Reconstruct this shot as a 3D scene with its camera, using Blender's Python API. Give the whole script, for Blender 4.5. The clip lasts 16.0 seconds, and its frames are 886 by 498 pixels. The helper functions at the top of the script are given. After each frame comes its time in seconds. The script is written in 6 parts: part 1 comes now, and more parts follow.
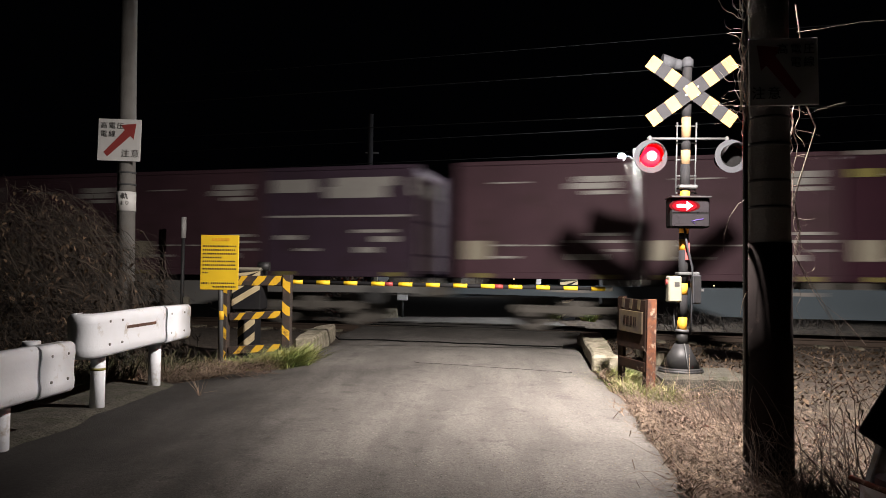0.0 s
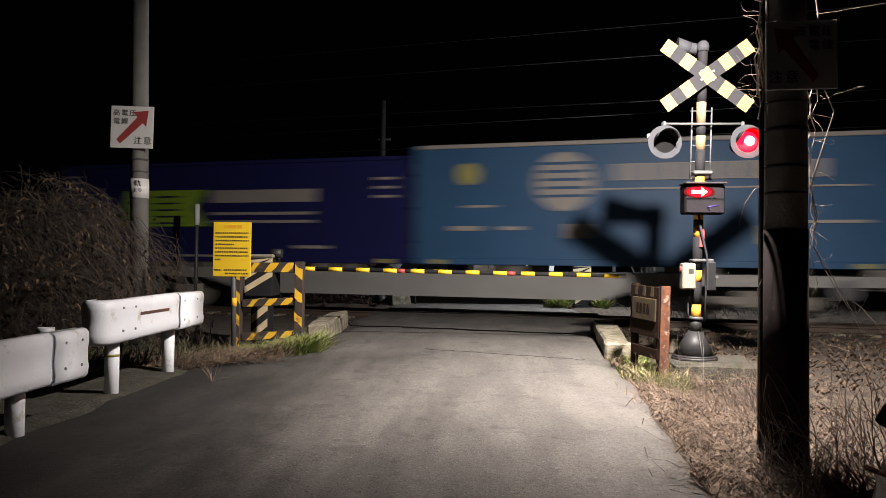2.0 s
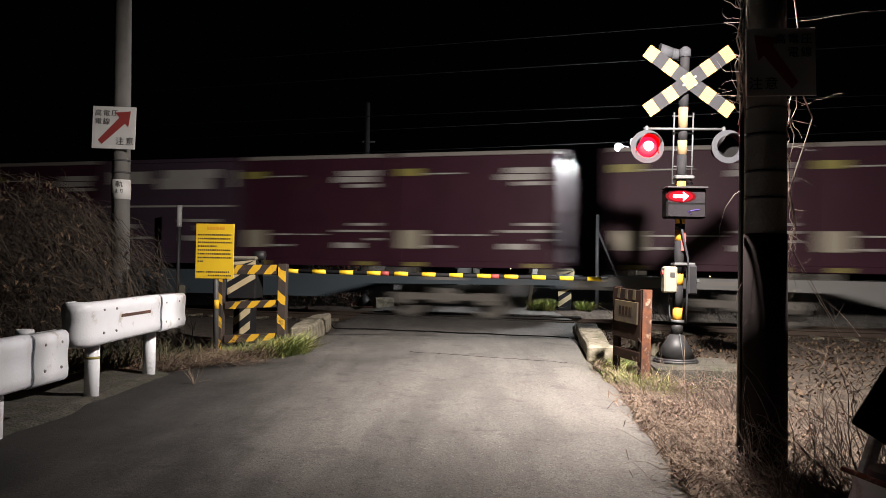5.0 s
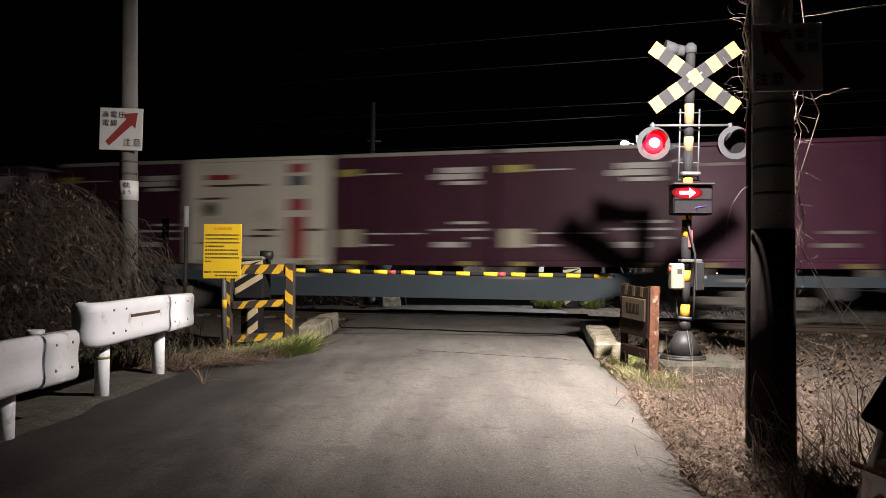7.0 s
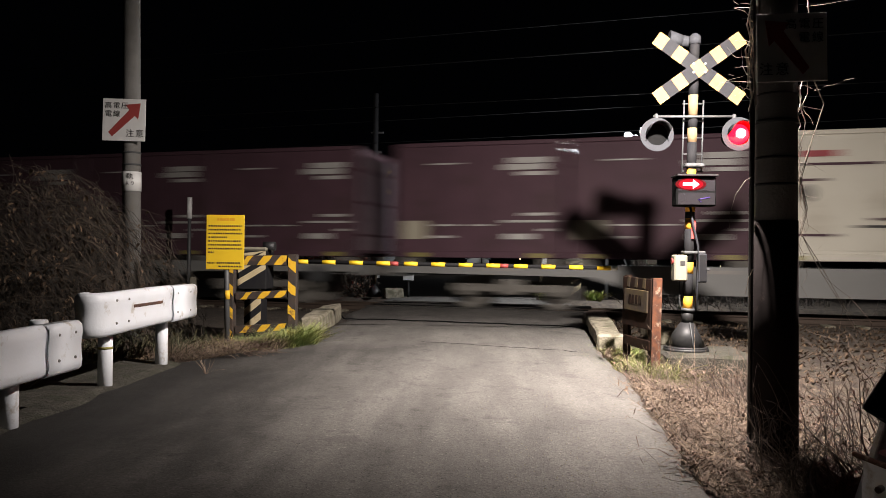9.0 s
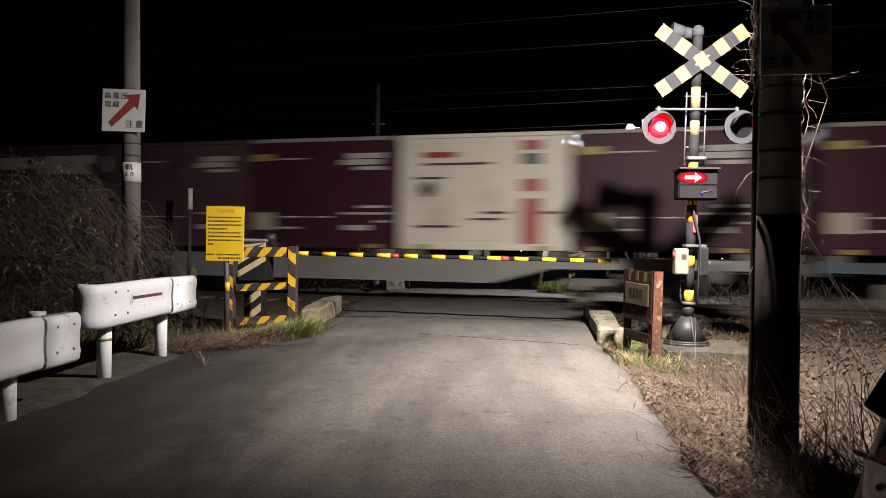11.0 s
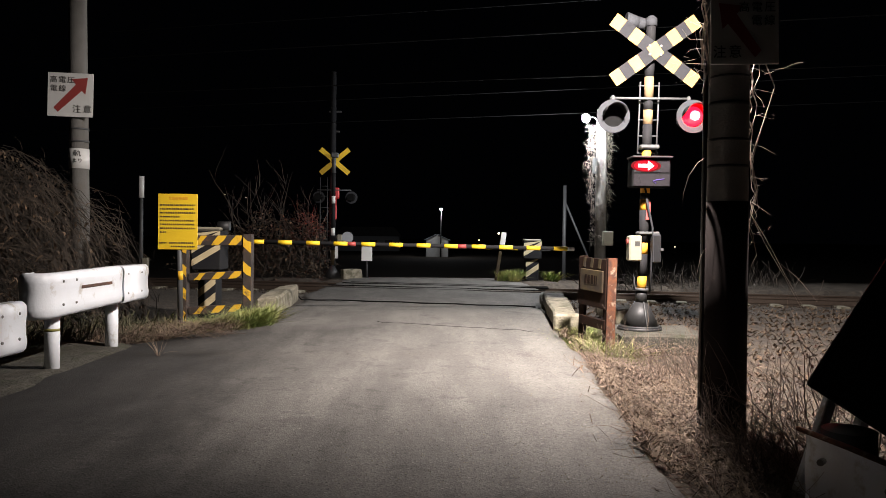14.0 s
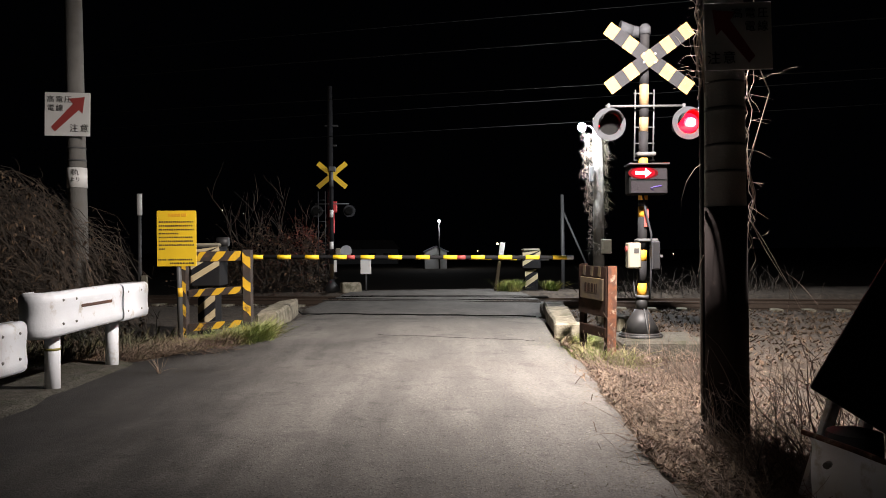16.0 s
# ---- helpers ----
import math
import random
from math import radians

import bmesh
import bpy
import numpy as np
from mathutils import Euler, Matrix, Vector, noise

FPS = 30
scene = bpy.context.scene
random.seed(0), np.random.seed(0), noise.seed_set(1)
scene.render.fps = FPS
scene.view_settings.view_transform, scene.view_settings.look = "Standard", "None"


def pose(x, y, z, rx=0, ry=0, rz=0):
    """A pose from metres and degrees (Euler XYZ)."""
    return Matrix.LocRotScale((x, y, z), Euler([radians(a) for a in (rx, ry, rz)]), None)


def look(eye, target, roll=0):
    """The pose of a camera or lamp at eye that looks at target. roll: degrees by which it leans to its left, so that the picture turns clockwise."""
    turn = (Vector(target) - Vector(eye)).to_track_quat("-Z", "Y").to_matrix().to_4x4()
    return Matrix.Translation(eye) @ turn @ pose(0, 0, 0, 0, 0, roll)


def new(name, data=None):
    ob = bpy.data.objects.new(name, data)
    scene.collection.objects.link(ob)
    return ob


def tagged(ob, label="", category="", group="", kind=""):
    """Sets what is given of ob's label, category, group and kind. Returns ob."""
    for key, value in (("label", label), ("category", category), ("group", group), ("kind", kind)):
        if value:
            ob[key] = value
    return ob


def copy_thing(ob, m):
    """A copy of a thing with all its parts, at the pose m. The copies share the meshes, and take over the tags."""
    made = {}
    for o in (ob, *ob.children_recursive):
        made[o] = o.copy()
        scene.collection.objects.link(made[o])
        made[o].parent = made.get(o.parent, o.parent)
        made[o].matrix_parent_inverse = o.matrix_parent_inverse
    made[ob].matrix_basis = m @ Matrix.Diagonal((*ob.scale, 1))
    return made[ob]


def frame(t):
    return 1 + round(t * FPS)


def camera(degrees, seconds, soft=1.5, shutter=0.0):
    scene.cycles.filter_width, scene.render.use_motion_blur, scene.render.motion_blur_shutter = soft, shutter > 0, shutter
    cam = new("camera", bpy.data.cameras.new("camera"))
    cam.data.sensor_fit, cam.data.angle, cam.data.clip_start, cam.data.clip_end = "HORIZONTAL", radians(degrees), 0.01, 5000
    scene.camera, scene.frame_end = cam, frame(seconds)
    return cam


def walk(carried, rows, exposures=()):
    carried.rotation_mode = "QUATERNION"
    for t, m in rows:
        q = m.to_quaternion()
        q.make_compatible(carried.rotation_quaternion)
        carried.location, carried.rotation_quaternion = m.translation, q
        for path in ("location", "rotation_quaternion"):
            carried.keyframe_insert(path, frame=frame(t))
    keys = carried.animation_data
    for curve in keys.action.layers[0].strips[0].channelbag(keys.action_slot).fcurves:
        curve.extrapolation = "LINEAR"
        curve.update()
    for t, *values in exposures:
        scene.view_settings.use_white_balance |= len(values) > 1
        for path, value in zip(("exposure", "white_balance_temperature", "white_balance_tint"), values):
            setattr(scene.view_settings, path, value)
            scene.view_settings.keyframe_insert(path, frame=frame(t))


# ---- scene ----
cam = camera(62.6, 16.0, soft=0.7, shutter=0.6)
PATH = [
    (0, (-0.009, -0.077, 1.405), (-0.048, 1.922, 1.482), 0.7),
    (0.5, (-0.001, -0.06, 1.405), (-0.059, 1.938, 1.472), 0.7),
    (1, (-0.003, -0.047, 1.404), (-0.077, 1.951, 1.459), 0.6),
    (1.5, (-0.018, -0.05, 1.402), (-0.093, 1.948, 1.448), 0.6),
    (2, (0.0, -0.05, 1.407), (-0.074, 1.948, 1.447), 0.7),
    (2.5, (0.004, -0.051, 1.393), (-0.059, 1.948, 1.433), 0.8),
    (3, (-0.003, -0.059, 1.392), (-0.046, 1.94, 1.433), 0.9),
    (3.5, (-0.001, -0.063, 1.402), (-0.034, 1.936, 1.447), 1.0),
    (4, (0.001, -0.058, 1.404), (-0.025, 1.941, 1.453), 1.0),
    (6.5, (0.003, -0.073, 1.412), (-0.04, 1.926, 1.458), 0.6),
    (7, (-0.007, -0.075, 1.401), (-0.053, 1.924, 1.446), 0.5),
    (7.5, (-0.008, -0.079, 1.401), (-0.058, 1.92, 1.442), 0.5),
    (8, (0.002, -0.078, 1.405), (-0.053, 1.921, 1.44), 0.5),
    (8.5, (-0.003, -0.073, 1.405), (-0.056, 1.926, 1.434), 0.5),
    (9, (0.001, -0.071, 1.393), (-0.054, 1.928, 1.416), 0.6),
    (11.5, (0.01, -0.04, 1.406), (-0.046, 1.959, 1.402), 0.9),
    (12, (0.009, -0.045, 1.405), (-0.026, 1.955, 1.399), 0.9),
    (12.5, (-0.003, -0.049, 1.395), (0.005, 1.951, 1.386), 0.9),
    (13, (0.021, -0.045, 1.385), (0.061, 1.955, 1.37), 0.9),
    (13.5, (0.02, -0.048, 1.385), (0.076, 1.951, 1.366), 0.8),
    (14, (0.019, -0.048, 1.386), (0.076, 1.951, 1.358), 0.7),
    (14.5, (0.012, -0.05, 1.38), (0.062, 1.949, 1.348), 0.5),
    (15, (0.018, -0.054, 1.381), (0.062, 1.946, 1.351), 0.1),
    (15.5, (0.014, -0.05, 1.377), (0.063, 1.949, 1.361), -0.2),
    (16, (0.011, -0.05, 1.381), (0.072, 1.949, 1.385), -0.5),
]
walk(cam, [(t, look(eye, target, roll)) for t, eye, target, roll in PATH])

# ---- world, lamps, exposure ----
world = bpy.data.worlds.new("night_sky")
scene.world = world
world.use_nodes = True
world.node_tree.nodes["Background"].inputs[0].default_value = (0.35, 0.4, 0.6, 1)
world.node_tree.nodes["Background"].inputs[1].default_value = 0.0008
scene.view_settings.exposure = 0.0

LAMP = Vector((1.95, 5.1, 4.15))        # street lamp on the near pole
FAR_LAMP = Vector((4.25, 18.9, 4.57))   # lamp beyond the railway


def area_lamp(name, where, target, power, size, colour, spread=180):
    data = bpy.data.lights.new(name, "AREA")
    data.shape, data.size, data.energy, data.color = "DISK", size, power, colour
    data.spread = radians(spread)
    ob = new(name, data)
    ob.matrix_world = look(where, target)
    return ob


LAMP_AIM = Vector((1.95, 8.3, 0.5))
area_lamp("street_light", LAMP, LAMP_AIM, 900, 0.14, (1.0, 0.9, 0.84), 152)
far_light = new("far_street_light", bpy.data.lights.new("far_street_light", "POINT"))
far_light.data.energy, far_light.data.shadow_soft_size, far_light.data.color = 1750, 0.1, (0.95, 0.97, 1.0)
far_light.location = FAR_LAMP + Vector((-0.1, -0.22, -0.12))


# ---- materials ----
def material(name, base, rough=0.7, metal=0.0, second=None, scale=6.0, mix=0.5, bump=0.0, bump_scale=60.0,
             stain=None, stain_scale=1.2, stain_at=0.58, spread=0.0, speckle=0.0, emit=None, emit_strength=0.0, spec=0.5):
    m = bpy.data.materials.new(name)
    m.use_nodes = True
    nt = m.node_tree
    n, l = nt.nodes, nt.links
    b = n["Principled BSDF"]
    b.inputs["Roughness"].default_value = rough
    b.inputs["Metallic"].default_value = metal
    b.inputs["Specular IOR Level"].default_value = spec
    geo = n.new("ShaderNodeTexCoord")
    second = second or tuple(c * 0.72 for c in base)
    t1 = n.new("ShaderNodeTexNoise")
    t1.inputs["Scale"].default_value = scale
    t1.inputs["Detail"].default_value = 6
    l.new(geo.outputs["Object"], t1.inputs["Vector"])
    r1 = n.new("ShaderNodeMapRange")
    r1.inputs["From Min"].default_value, r1.inputs["From Max"].default_value = 0.35, 0.65
    r1.inputs["To Max"].default_value = mix
    l.new(t1.outputs["Fac"], r1.inputs["Value"])
    c1 = n.new("ShaderNodeMixRGB")
    c1.inputs[1].default_value, c1.inputs[2].default_value = (*base, 1), (*second, 1)
    l.new(r1.outputs[0], c1.inputs[0])
    out = c1.outputs[0]
    if stain:
        t2 = n.new("ShaderNodeTexNoise")
        t2.inputs["Scale"].default_value = stain_scale
        t2.inputs["Detail"].default_value = 9
        t2.inputs["Roughness"].default_value = 0.65
        l.new(geo.outputs["Object"], t2.inputs["Vector"])
        r2 = n.new("ShaderNodeMapRange")
        r2.inputs["From Min"].default_value, r2.inputs["From Max"].default_value = stain_at - 0.05, stain_at + 0.07
        l.new(t2.outputs["Fac"], r2.inputs["Value"])
        c2 = n.new("ShaderNodeMixRGB")
        c2.inputs[2].default_value = (*stain, 1)
        l.new(out, c2.inputs[1])
        l.new(r2.outputs[0], c2.inputs[0])
        out = c2.outputs[0]
    if spread:
        info = n.new("ShaderNodeNewGeometry")
        r3 = n.new("ShaderNodeMapRange")
        r3.inputs["To Min"].default_value, r3.inputs["To Max"].default_value = 1 - spread, 1 + spread
        l.new(info.outputs["Random Per Island"], r3.inputs["Value"])
        h = n.new("ShaderNodeHueSaturation")
        l.new(r3.outputs[0], h.inputs["Value"])
        l.new(out, h.inputs["Color"])
        out = h.outputs[0]
    if speckle:
        t4 = n.new("ShaderNodeTexNoise")
        t4.inputs["Scale"].default_value = bump_scale * 0.45
        t4.inputs["Detail"].default_value = 8
        t4.inputs["Roughness"].default_value = 0.75
        l.new(geo.outputs["Object"], t4.inputs["Vector"])
        r4 = n.new("ShaderNodeMapRange")
        r4.inputs["From Min"].default_value, r4.inputs["From Max"].default_value = 0.3, 0.7
        r4.inputs["To Min"].default_value, r4.inputs["To Max"].default_value = 1 - speckle, 1 + speckle
        l.new(t4.outputs["Fac"], r4.inputs["Value"])
        h4 = n.new("ShaderNodeHueSaturation")
        l.new(r4.outputs[0], h4.inputs["Value"])
        l.new(out, h4.inputs["Color"])
        out = h4.outputs[0]
    l.new(out, b.inputs["Base Color"])
    if bump:
        t3 = n.new("ShaderNodeTexNoise")
        t3.inputs["Scale"].default_value = bump_scale
        t3.inputs["Detail"].default_value = 5
        l.new(geo.outputs["Object"], t3.inputs["Vector"])
        bp = n.new("ShaderNodeBump")
        bp.inputs["Strength"].default_value = bump
        bp.inputs["Distance"].default_value = 0.02
        l.new(t3.outputs["Fac"], bp.inputs["Height"])
        l.new(bp.outputs[0], b.inputs["Normal"])
    if emit:
        b.inputs["Emission Color"].default_value = (*emit, 1)
        b.inputs["Emission Strength"].default_value = emit_strength
    return m




def asphalt_material():
    """Worn asphalt: stones of the mix, streaks along the lane, a dark near left side that also has the lamp's falloff
    put into its tone, and a darker newer piece over the crossing.
    """
    m = bpy.data.materials.new("worn_asphalt")
    m.use_nodes = True
    n, l = m.node_tree.nodes, m.node_tree.links
    b = n["Principled BSDF"]
    b.inputs["Roughness"].default_value, b.inputs["Specular IOR Level"].default_value = 0.88, 0.35
    co = n.new("ShaderNodeTexCoord").outputs["Object"]

    def noise_at(scale, detail=5.0, stretch=(1, 1, 1), rough=0.6):
        mp = n.new("ShaderNodeMapping")
        mp.inputs["Scale"].default_value = stretch
        l.new(co, mp.inputs["Vector"])
        t = n.new("ShaderNodeTexNoise")
        t.inputs["Scale"].default_value, t.inputs["Detail"].default_value, t.inputs["Roughness"].default_value = scale, detail, rough
        l.new(mp.outputs[0], t.inputs["Vector"])
        return t.outputs["Fac"]

    def ramp(value, a, c, lo, hi):
        r = n.new("ShaderNodeMapRange")
        r.interpolation_type = "SMOOTHSTEP"
        for key, v in (("From Min", a), ("From Max", c), ("To Min", lo), ("To Max", hi)):
            r.inputs[key].default_value = v
        l.new(value, r.inputs["Value"])
        return r.outputs[0]

    def calc(op, p, q):
        x = n.new("ShaderNodeMath")
        x.operation = op
        for k, v in enumerate((p, q)):
            if isinstance(v, (int, float)):
                x.inputs[k].default_value = v
            else:
                l.new(v, x.inputs[k])
        return x.outputs[0]

    xyz = n.new("ShaderNodeSeparateXYZ")
    l.new(co, xyz.inputs[0])
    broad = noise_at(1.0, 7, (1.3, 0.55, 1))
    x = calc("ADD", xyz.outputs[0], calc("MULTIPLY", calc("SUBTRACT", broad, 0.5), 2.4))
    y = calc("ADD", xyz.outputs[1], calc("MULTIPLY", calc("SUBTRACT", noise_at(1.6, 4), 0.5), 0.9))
    tone = ramp(broad, 0.38, 0.62, 0.8, 1.07)
    tone = calc("MULTIPLY", tone, ramp(noise_at(2.2, 6, (2.2, 0.4, 1)), 0.4, 0.6, 0.89, 1.05))
    # Near left side: dark asphalt, with the lamp's falloff put into its tone too.
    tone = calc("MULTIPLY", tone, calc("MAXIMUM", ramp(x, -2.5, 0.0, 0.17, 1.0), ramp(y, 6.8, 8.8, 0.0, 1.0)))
    tone = calc("MULTIPLY", tone, ramp(y, 8.3, 8.75, 1.0, 0.93))
    # tar patches and the stones of the mix
    tone = calc("MULTIPLY", tone, ramp(noise_at(3.4, 9, (1, 1, 1), 0.7), 0.55, 0.63, 1.0, 0.74))
    stone = n.new("ShaderNodeTexVoronoi")
    stone.inputs["Scale"].default_value = 105
    l.new(co, stone.inputs["Vector"])
    grey = n.new("ShaderNodeSeparateColor")
    l.new(stone.outputs["Color"], grey.inputs[0])
    tone = calc("MULTIPLY", tone, ramp(grey.outputs[0], 0.0, 1.0, 0.8, 1.18))
    tone = calc("MULTIPLY", tone, ramp(grey.outputs[1], 0.97, 0.985, 1.0, 1.45))
    tone = calc("MULTIPLY", tone, ramp(grey.outputs[2], 0.965, 0.975, 1.0, 0.55))
    col = n.new("ShaderNodeMixRGB")
    col.blend_type = "MULTIPLY"
    col.inputs[0].default_value = 1.0
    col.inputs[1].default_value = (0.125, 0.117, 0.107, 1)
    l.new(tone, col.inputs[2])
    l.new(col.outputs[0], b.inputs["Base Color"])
    bump = n.new("ShaderNodeBump")
    bump.inputs["Strength"].default_value, bump.inputs["Distance"].default_value = 0.35, 0.005
    l.new(calc("ADD", stone.outputs["Distance"], calc("MULTIPLY", noise_at(24, 5), 1.4)), bump.inputs["Height"])
    l.new(bump.outputs[0], b.inputs["Normal"])
    return m


ASPHALT = asphalt_material()
SOIL = material("leaf_litter_soil", (0.066, 0.05, 0.036), 0.95, second=(0.028, 0.021, 0.016), scale=9, mix=1, bump=1.0, bump_scale=28,
                stain=(0.095, 0.076, 0.055), stain_scale=14, stain_at=0.56)
CONCRETE = material("weathered_concrete", (0.28, 0.25, 0.19), 0.9, second=(0.13, 0.115, 0.08), scale=9, mix=1.0, bump=0.7, bump_scale=35,
                    stain=(0.09, 0.085, 0.05), stain_scale=7, stain_at=0.56)
POLE_CONC = material("pole_concrete", (0.17, 0.165, 0.155), 0.85, second=(0.12, 0.115, 0.105), scale=4, mix=0.8, bump=0.3, bump_scale=60,
                     stain=(0.17, 0.15, 0.13), stain_scale=2, stain_at=0.6)
WHITE = material("white_paint", (0.82, 0.85, 0.9), 0.45, second=(0.76, 0.78, 0.81), scale=5, mix=0.6, stain=(0.42, 0.37, 0.3), stain_scale=4.5,
                 stain_at=0.63, bump=0.06)
WHITE_PLAIN = material("white_sheet", (0.68, 0.68, 0.663), 0.5, second=(0.612, 0.603, 0.586), scale=8)
BOLT = material("bolt_steel", (0.22, 0.21, 0.2), 0.5, 0.7)
YELLOW = material("sign_yellow", (0.78, 0.52, 0.02), 0.55, second=(0.7, 0.45, 0.02), scale=5)
YELLOW_OLD = material("chipped_yellow", (0.72, 0.43, 0.02), 0.6, second=(0.6, 0.34, 0.03), scale=9, stain=(0.13, 0.065, 0.035), stain_scale=6,
                      stain_at=0.6)
CREAM = material("reflective_cream", (0.33, 0.19, 0.06), 0.8, second=(0.29, 0.165, 0.05), scale=9, spec=0.15)
POST_CREAM = material("post_cream", (0.198, 0.136, 0.0744), 0.8, second=(0.167, 0.112, 0.062), scale=9, spec=0.15)
ORANGE = material("post_orange", (0.6, 0.29, 0.02), 0.7, second=(0.5, 0.22, 0.02), scale=9)
BLACK_PAINT = material("black_paint", (0.012, 0.012, 0.014), 0.8, second=(0.02, 0.019, 0.018), scale=8, spec=0.15)
RUST = material("rusty_steel", (0.085, 0.045, 0.032), 0.85, second=(0.15, 0.065, 0.034), scale=12, mix=0.9, bump=0.5, bump_scale=90,
                stain=(0.07, 0.035, 0.025), stain_scale=5, stain_at=0.55)
RUST_BRIGHT = material("orange_rust", (0.13, 0.043, 0.016), 0.9, second=(0.05, 0.02, 0.012), scale=16, mix=1, bump=0.25, bump_scale=60, stain=(0.3, 0.22, 0.16),
                       stain_scale=11, stain_at=0.6)
GALV = material("galvanised_steel", (0.09, 0.092, 0.094), 0.6, 0.4, second=(0.0675, 0.0695, 0.0715), scale=14)
GREY_PAINT = material("grey_paint", (0.33, 0.35, 0.38), 0.5, second=(0.27, 0.29, 0.31), scale=10)
DARK_IRON = material("dark_iron", (0.0193, 0.0193, 0.0209), 0.55, 0.2, second=(0.033, 0.0319, 0.0303), scale=15, bump=0.05)
RAIL_STEEL = material("rail_steel", (0.09, 0.065, 0.05), 0.6, 0.5, second=(0.06, 0.045, 0.035), scale=18)
RUBBER = material("black_rubber", (0.006, 0.006, 0.006), 0.9, spec=0.08)
BALLAST = material("ballast", (0.092, 0.07, 0.052), 0.95, second=(0.045, 0.036, 0.03), scale=20, mix=1, bump=1, bump_scale=25)
RED_PAINT = material("faded_red", (0.32, 0.05, 0.045), 0.55, second=(0.26, 0.045, 0.04), scale=6)
INK = material("ink", (0.035, 0.032, 0.03), 0.6)
RED_INK = material("orange_red_ink", (0.76, 0.38, 0.02), 0.6)
CABINET = material("cream_cabinet", (0.216, 0.204, 0.156), 0.6, second=(0.18, 0.168, 0.126), scale=8, stain=(0.18, 0.12, 0.06), stain_scale=9, stain_at=0.68)
HAZARD_BLACK = material("worn_hazard_black", (0.028, 0.024, 0.022), 0.8, second=(0.05, 0.033, 0.025), scale=10, mix=1, bump=0.4, bump_scale=90, stain=(0.11, 0.055, 0.035), stain_scale=7, stain_at=0.6)
# Rusty frame's front: its dimness in grazing lamp light is put into this rust.
SHADED_RUST = material("shaded_rust", (0.009, 0.0055, 0.004), 0.95, second=(0.02, 0.009, 0.0055), scale=12, mix=1, bump=0.2, bump_scale=90, spec=0.12)
RED_BRIGHT = material("bright_red", (0.55, 0.03, 0.035), 0.5)
PLINTH = material("mossy_concrete", (0.06, 0.055, 0.043), 0.95, second=(0.03, 0.027, 0.02), scale=8, mix=1, bump=0.8, bump_scale=35, stain=(0.03, 0.031, 0.017), stain_scale=5, stain_at=0.55)
BRAMBLE = material("dark_bramble", (0.11, 0.078, 0.058), 0.9, second=(0.045, 0.03, 0.025), scale=5, mix=1, spread=0.5)
TWIG = material("dry_stem", (0.066, 0.05, 0.037), 0.9, second=(0.024, 0.019, 0.015), scale=5, mix=1, spread=0.85)
STRAW = material("dry_straw", (0.215, 0.16, 0.115), 0.9, second=(0.1, 0.07, 0.052), scale=4, mix=1, spread=0.5)
VINE = material("bare_vine", (0.26, 0.21, 0.17), 0.85, second=(0.13, 0.1, 0.075), scale=6, mix=1, spread=0.35)
FAR_VINE = material("grey_vine", (0.13, 0.11, 0.09), 0.9, second=(0.06, 0.05, 0.04), scale=6, mix=1, spread=0.5)
GRASS = material("grass_blade", (0.15, 0.213, 0.0562), 0.8, second=(0.325, 0.3, 0.112), scale=3, mix=1, spread=0.45)
LEAF = material("dark_leaf", (0.045, 0.055, 0.025), 0.8, second=(0.09, 0.075, 0.04), scale=3, mix=1, spread=0.5)
PALE_LEAF = material("curled_leaf", (0.2, 0.143, 0.105), 0.8, second=(0.085, 0.057, 0.04), scale=5, mix=1, spread=0.7)
DRY_LEAF = material("dead_leaf", (0.13, 0.085, 0.05), 0.9, second=(0.07, 0.046, 0.03), scale=3, mix=1, spread=0.5)
RED_GLOW = material("red_lamp_glow", (0.5, 0.02, 0.02), 0.4, emit=(1.0, 0.0002, 0.0009), emit_strength=130)
RED_CORE = material("red_lamp_core", (0.9, 0.6, 0.6), 0.4, emit=(1.0, 0.1, 0.14), emit_strength=9)
ARROW_GLOW = material("arrow_glow", (0.5, 0.05, 0.05), 0.4, emit=(1.0, 0.12, 0.14), emit_strength=14)
ARROW_HALO = material("arrow_halo", (0.02, 0.001, 0.001), 0.9, spec=0.05, emit=(1.0, 0.0, 0.03), emit_strength=0.7)
ARROW_DIM_RED = material("arrow_outer_halo", (0.02, 0.001, 0.001), 0.9, spec=0.05, emit=(1.0, 0.0, 0.03), emit_strength=0.16)
ARROW_DIM = material("arrow_off", (0.05, 0.03, 0.14), 0.4, emit=(0.25, 0.1, 0.9), emit_strength=0.12)
LED = material("led_lamp", (0.9, 0.9, 0.9), 0.4, emit=(0.95, 0.97, 1.0), emit_strength=90)
CRACK = material("crack_tar", (0.035, 0.033, 0.03), 0.95)
SPARK = material("distant_lamp", (0.9, 0.9, 0.9), 0.4, emit=(0.95, 0.95, 1.0), emit_strength=50)
WARM_SPARK = material("warm_lamp_and_glint", (0.9, 0.9, 0.8), 0.4, emit=(1.0, 0.75, 0.45), emit_strength=4)
SMOKED = material("smoked_screen", (0.02, 0.018, 0.02), 0.15, spec=0.6)
MAROON = material("maroon_container_paint", (0.043, 0.0138, 0.0245), 0.5, second=(0.034, 0.0115, 0.02), scale=1.5, mix=0.8, stain=(0.0472, 0.0177, 0.0236),
                  stain_scale=1.1, stain_at=0.62, bump=0.05, bump_scale=3, spec=0.15)
PLUM = material("plum_container_paint", (0.085, 0.022, 0.05), 0.45, second=(0.065, 0.018, 0.04), scale=1.5, mix=0.8, spec=0.25)
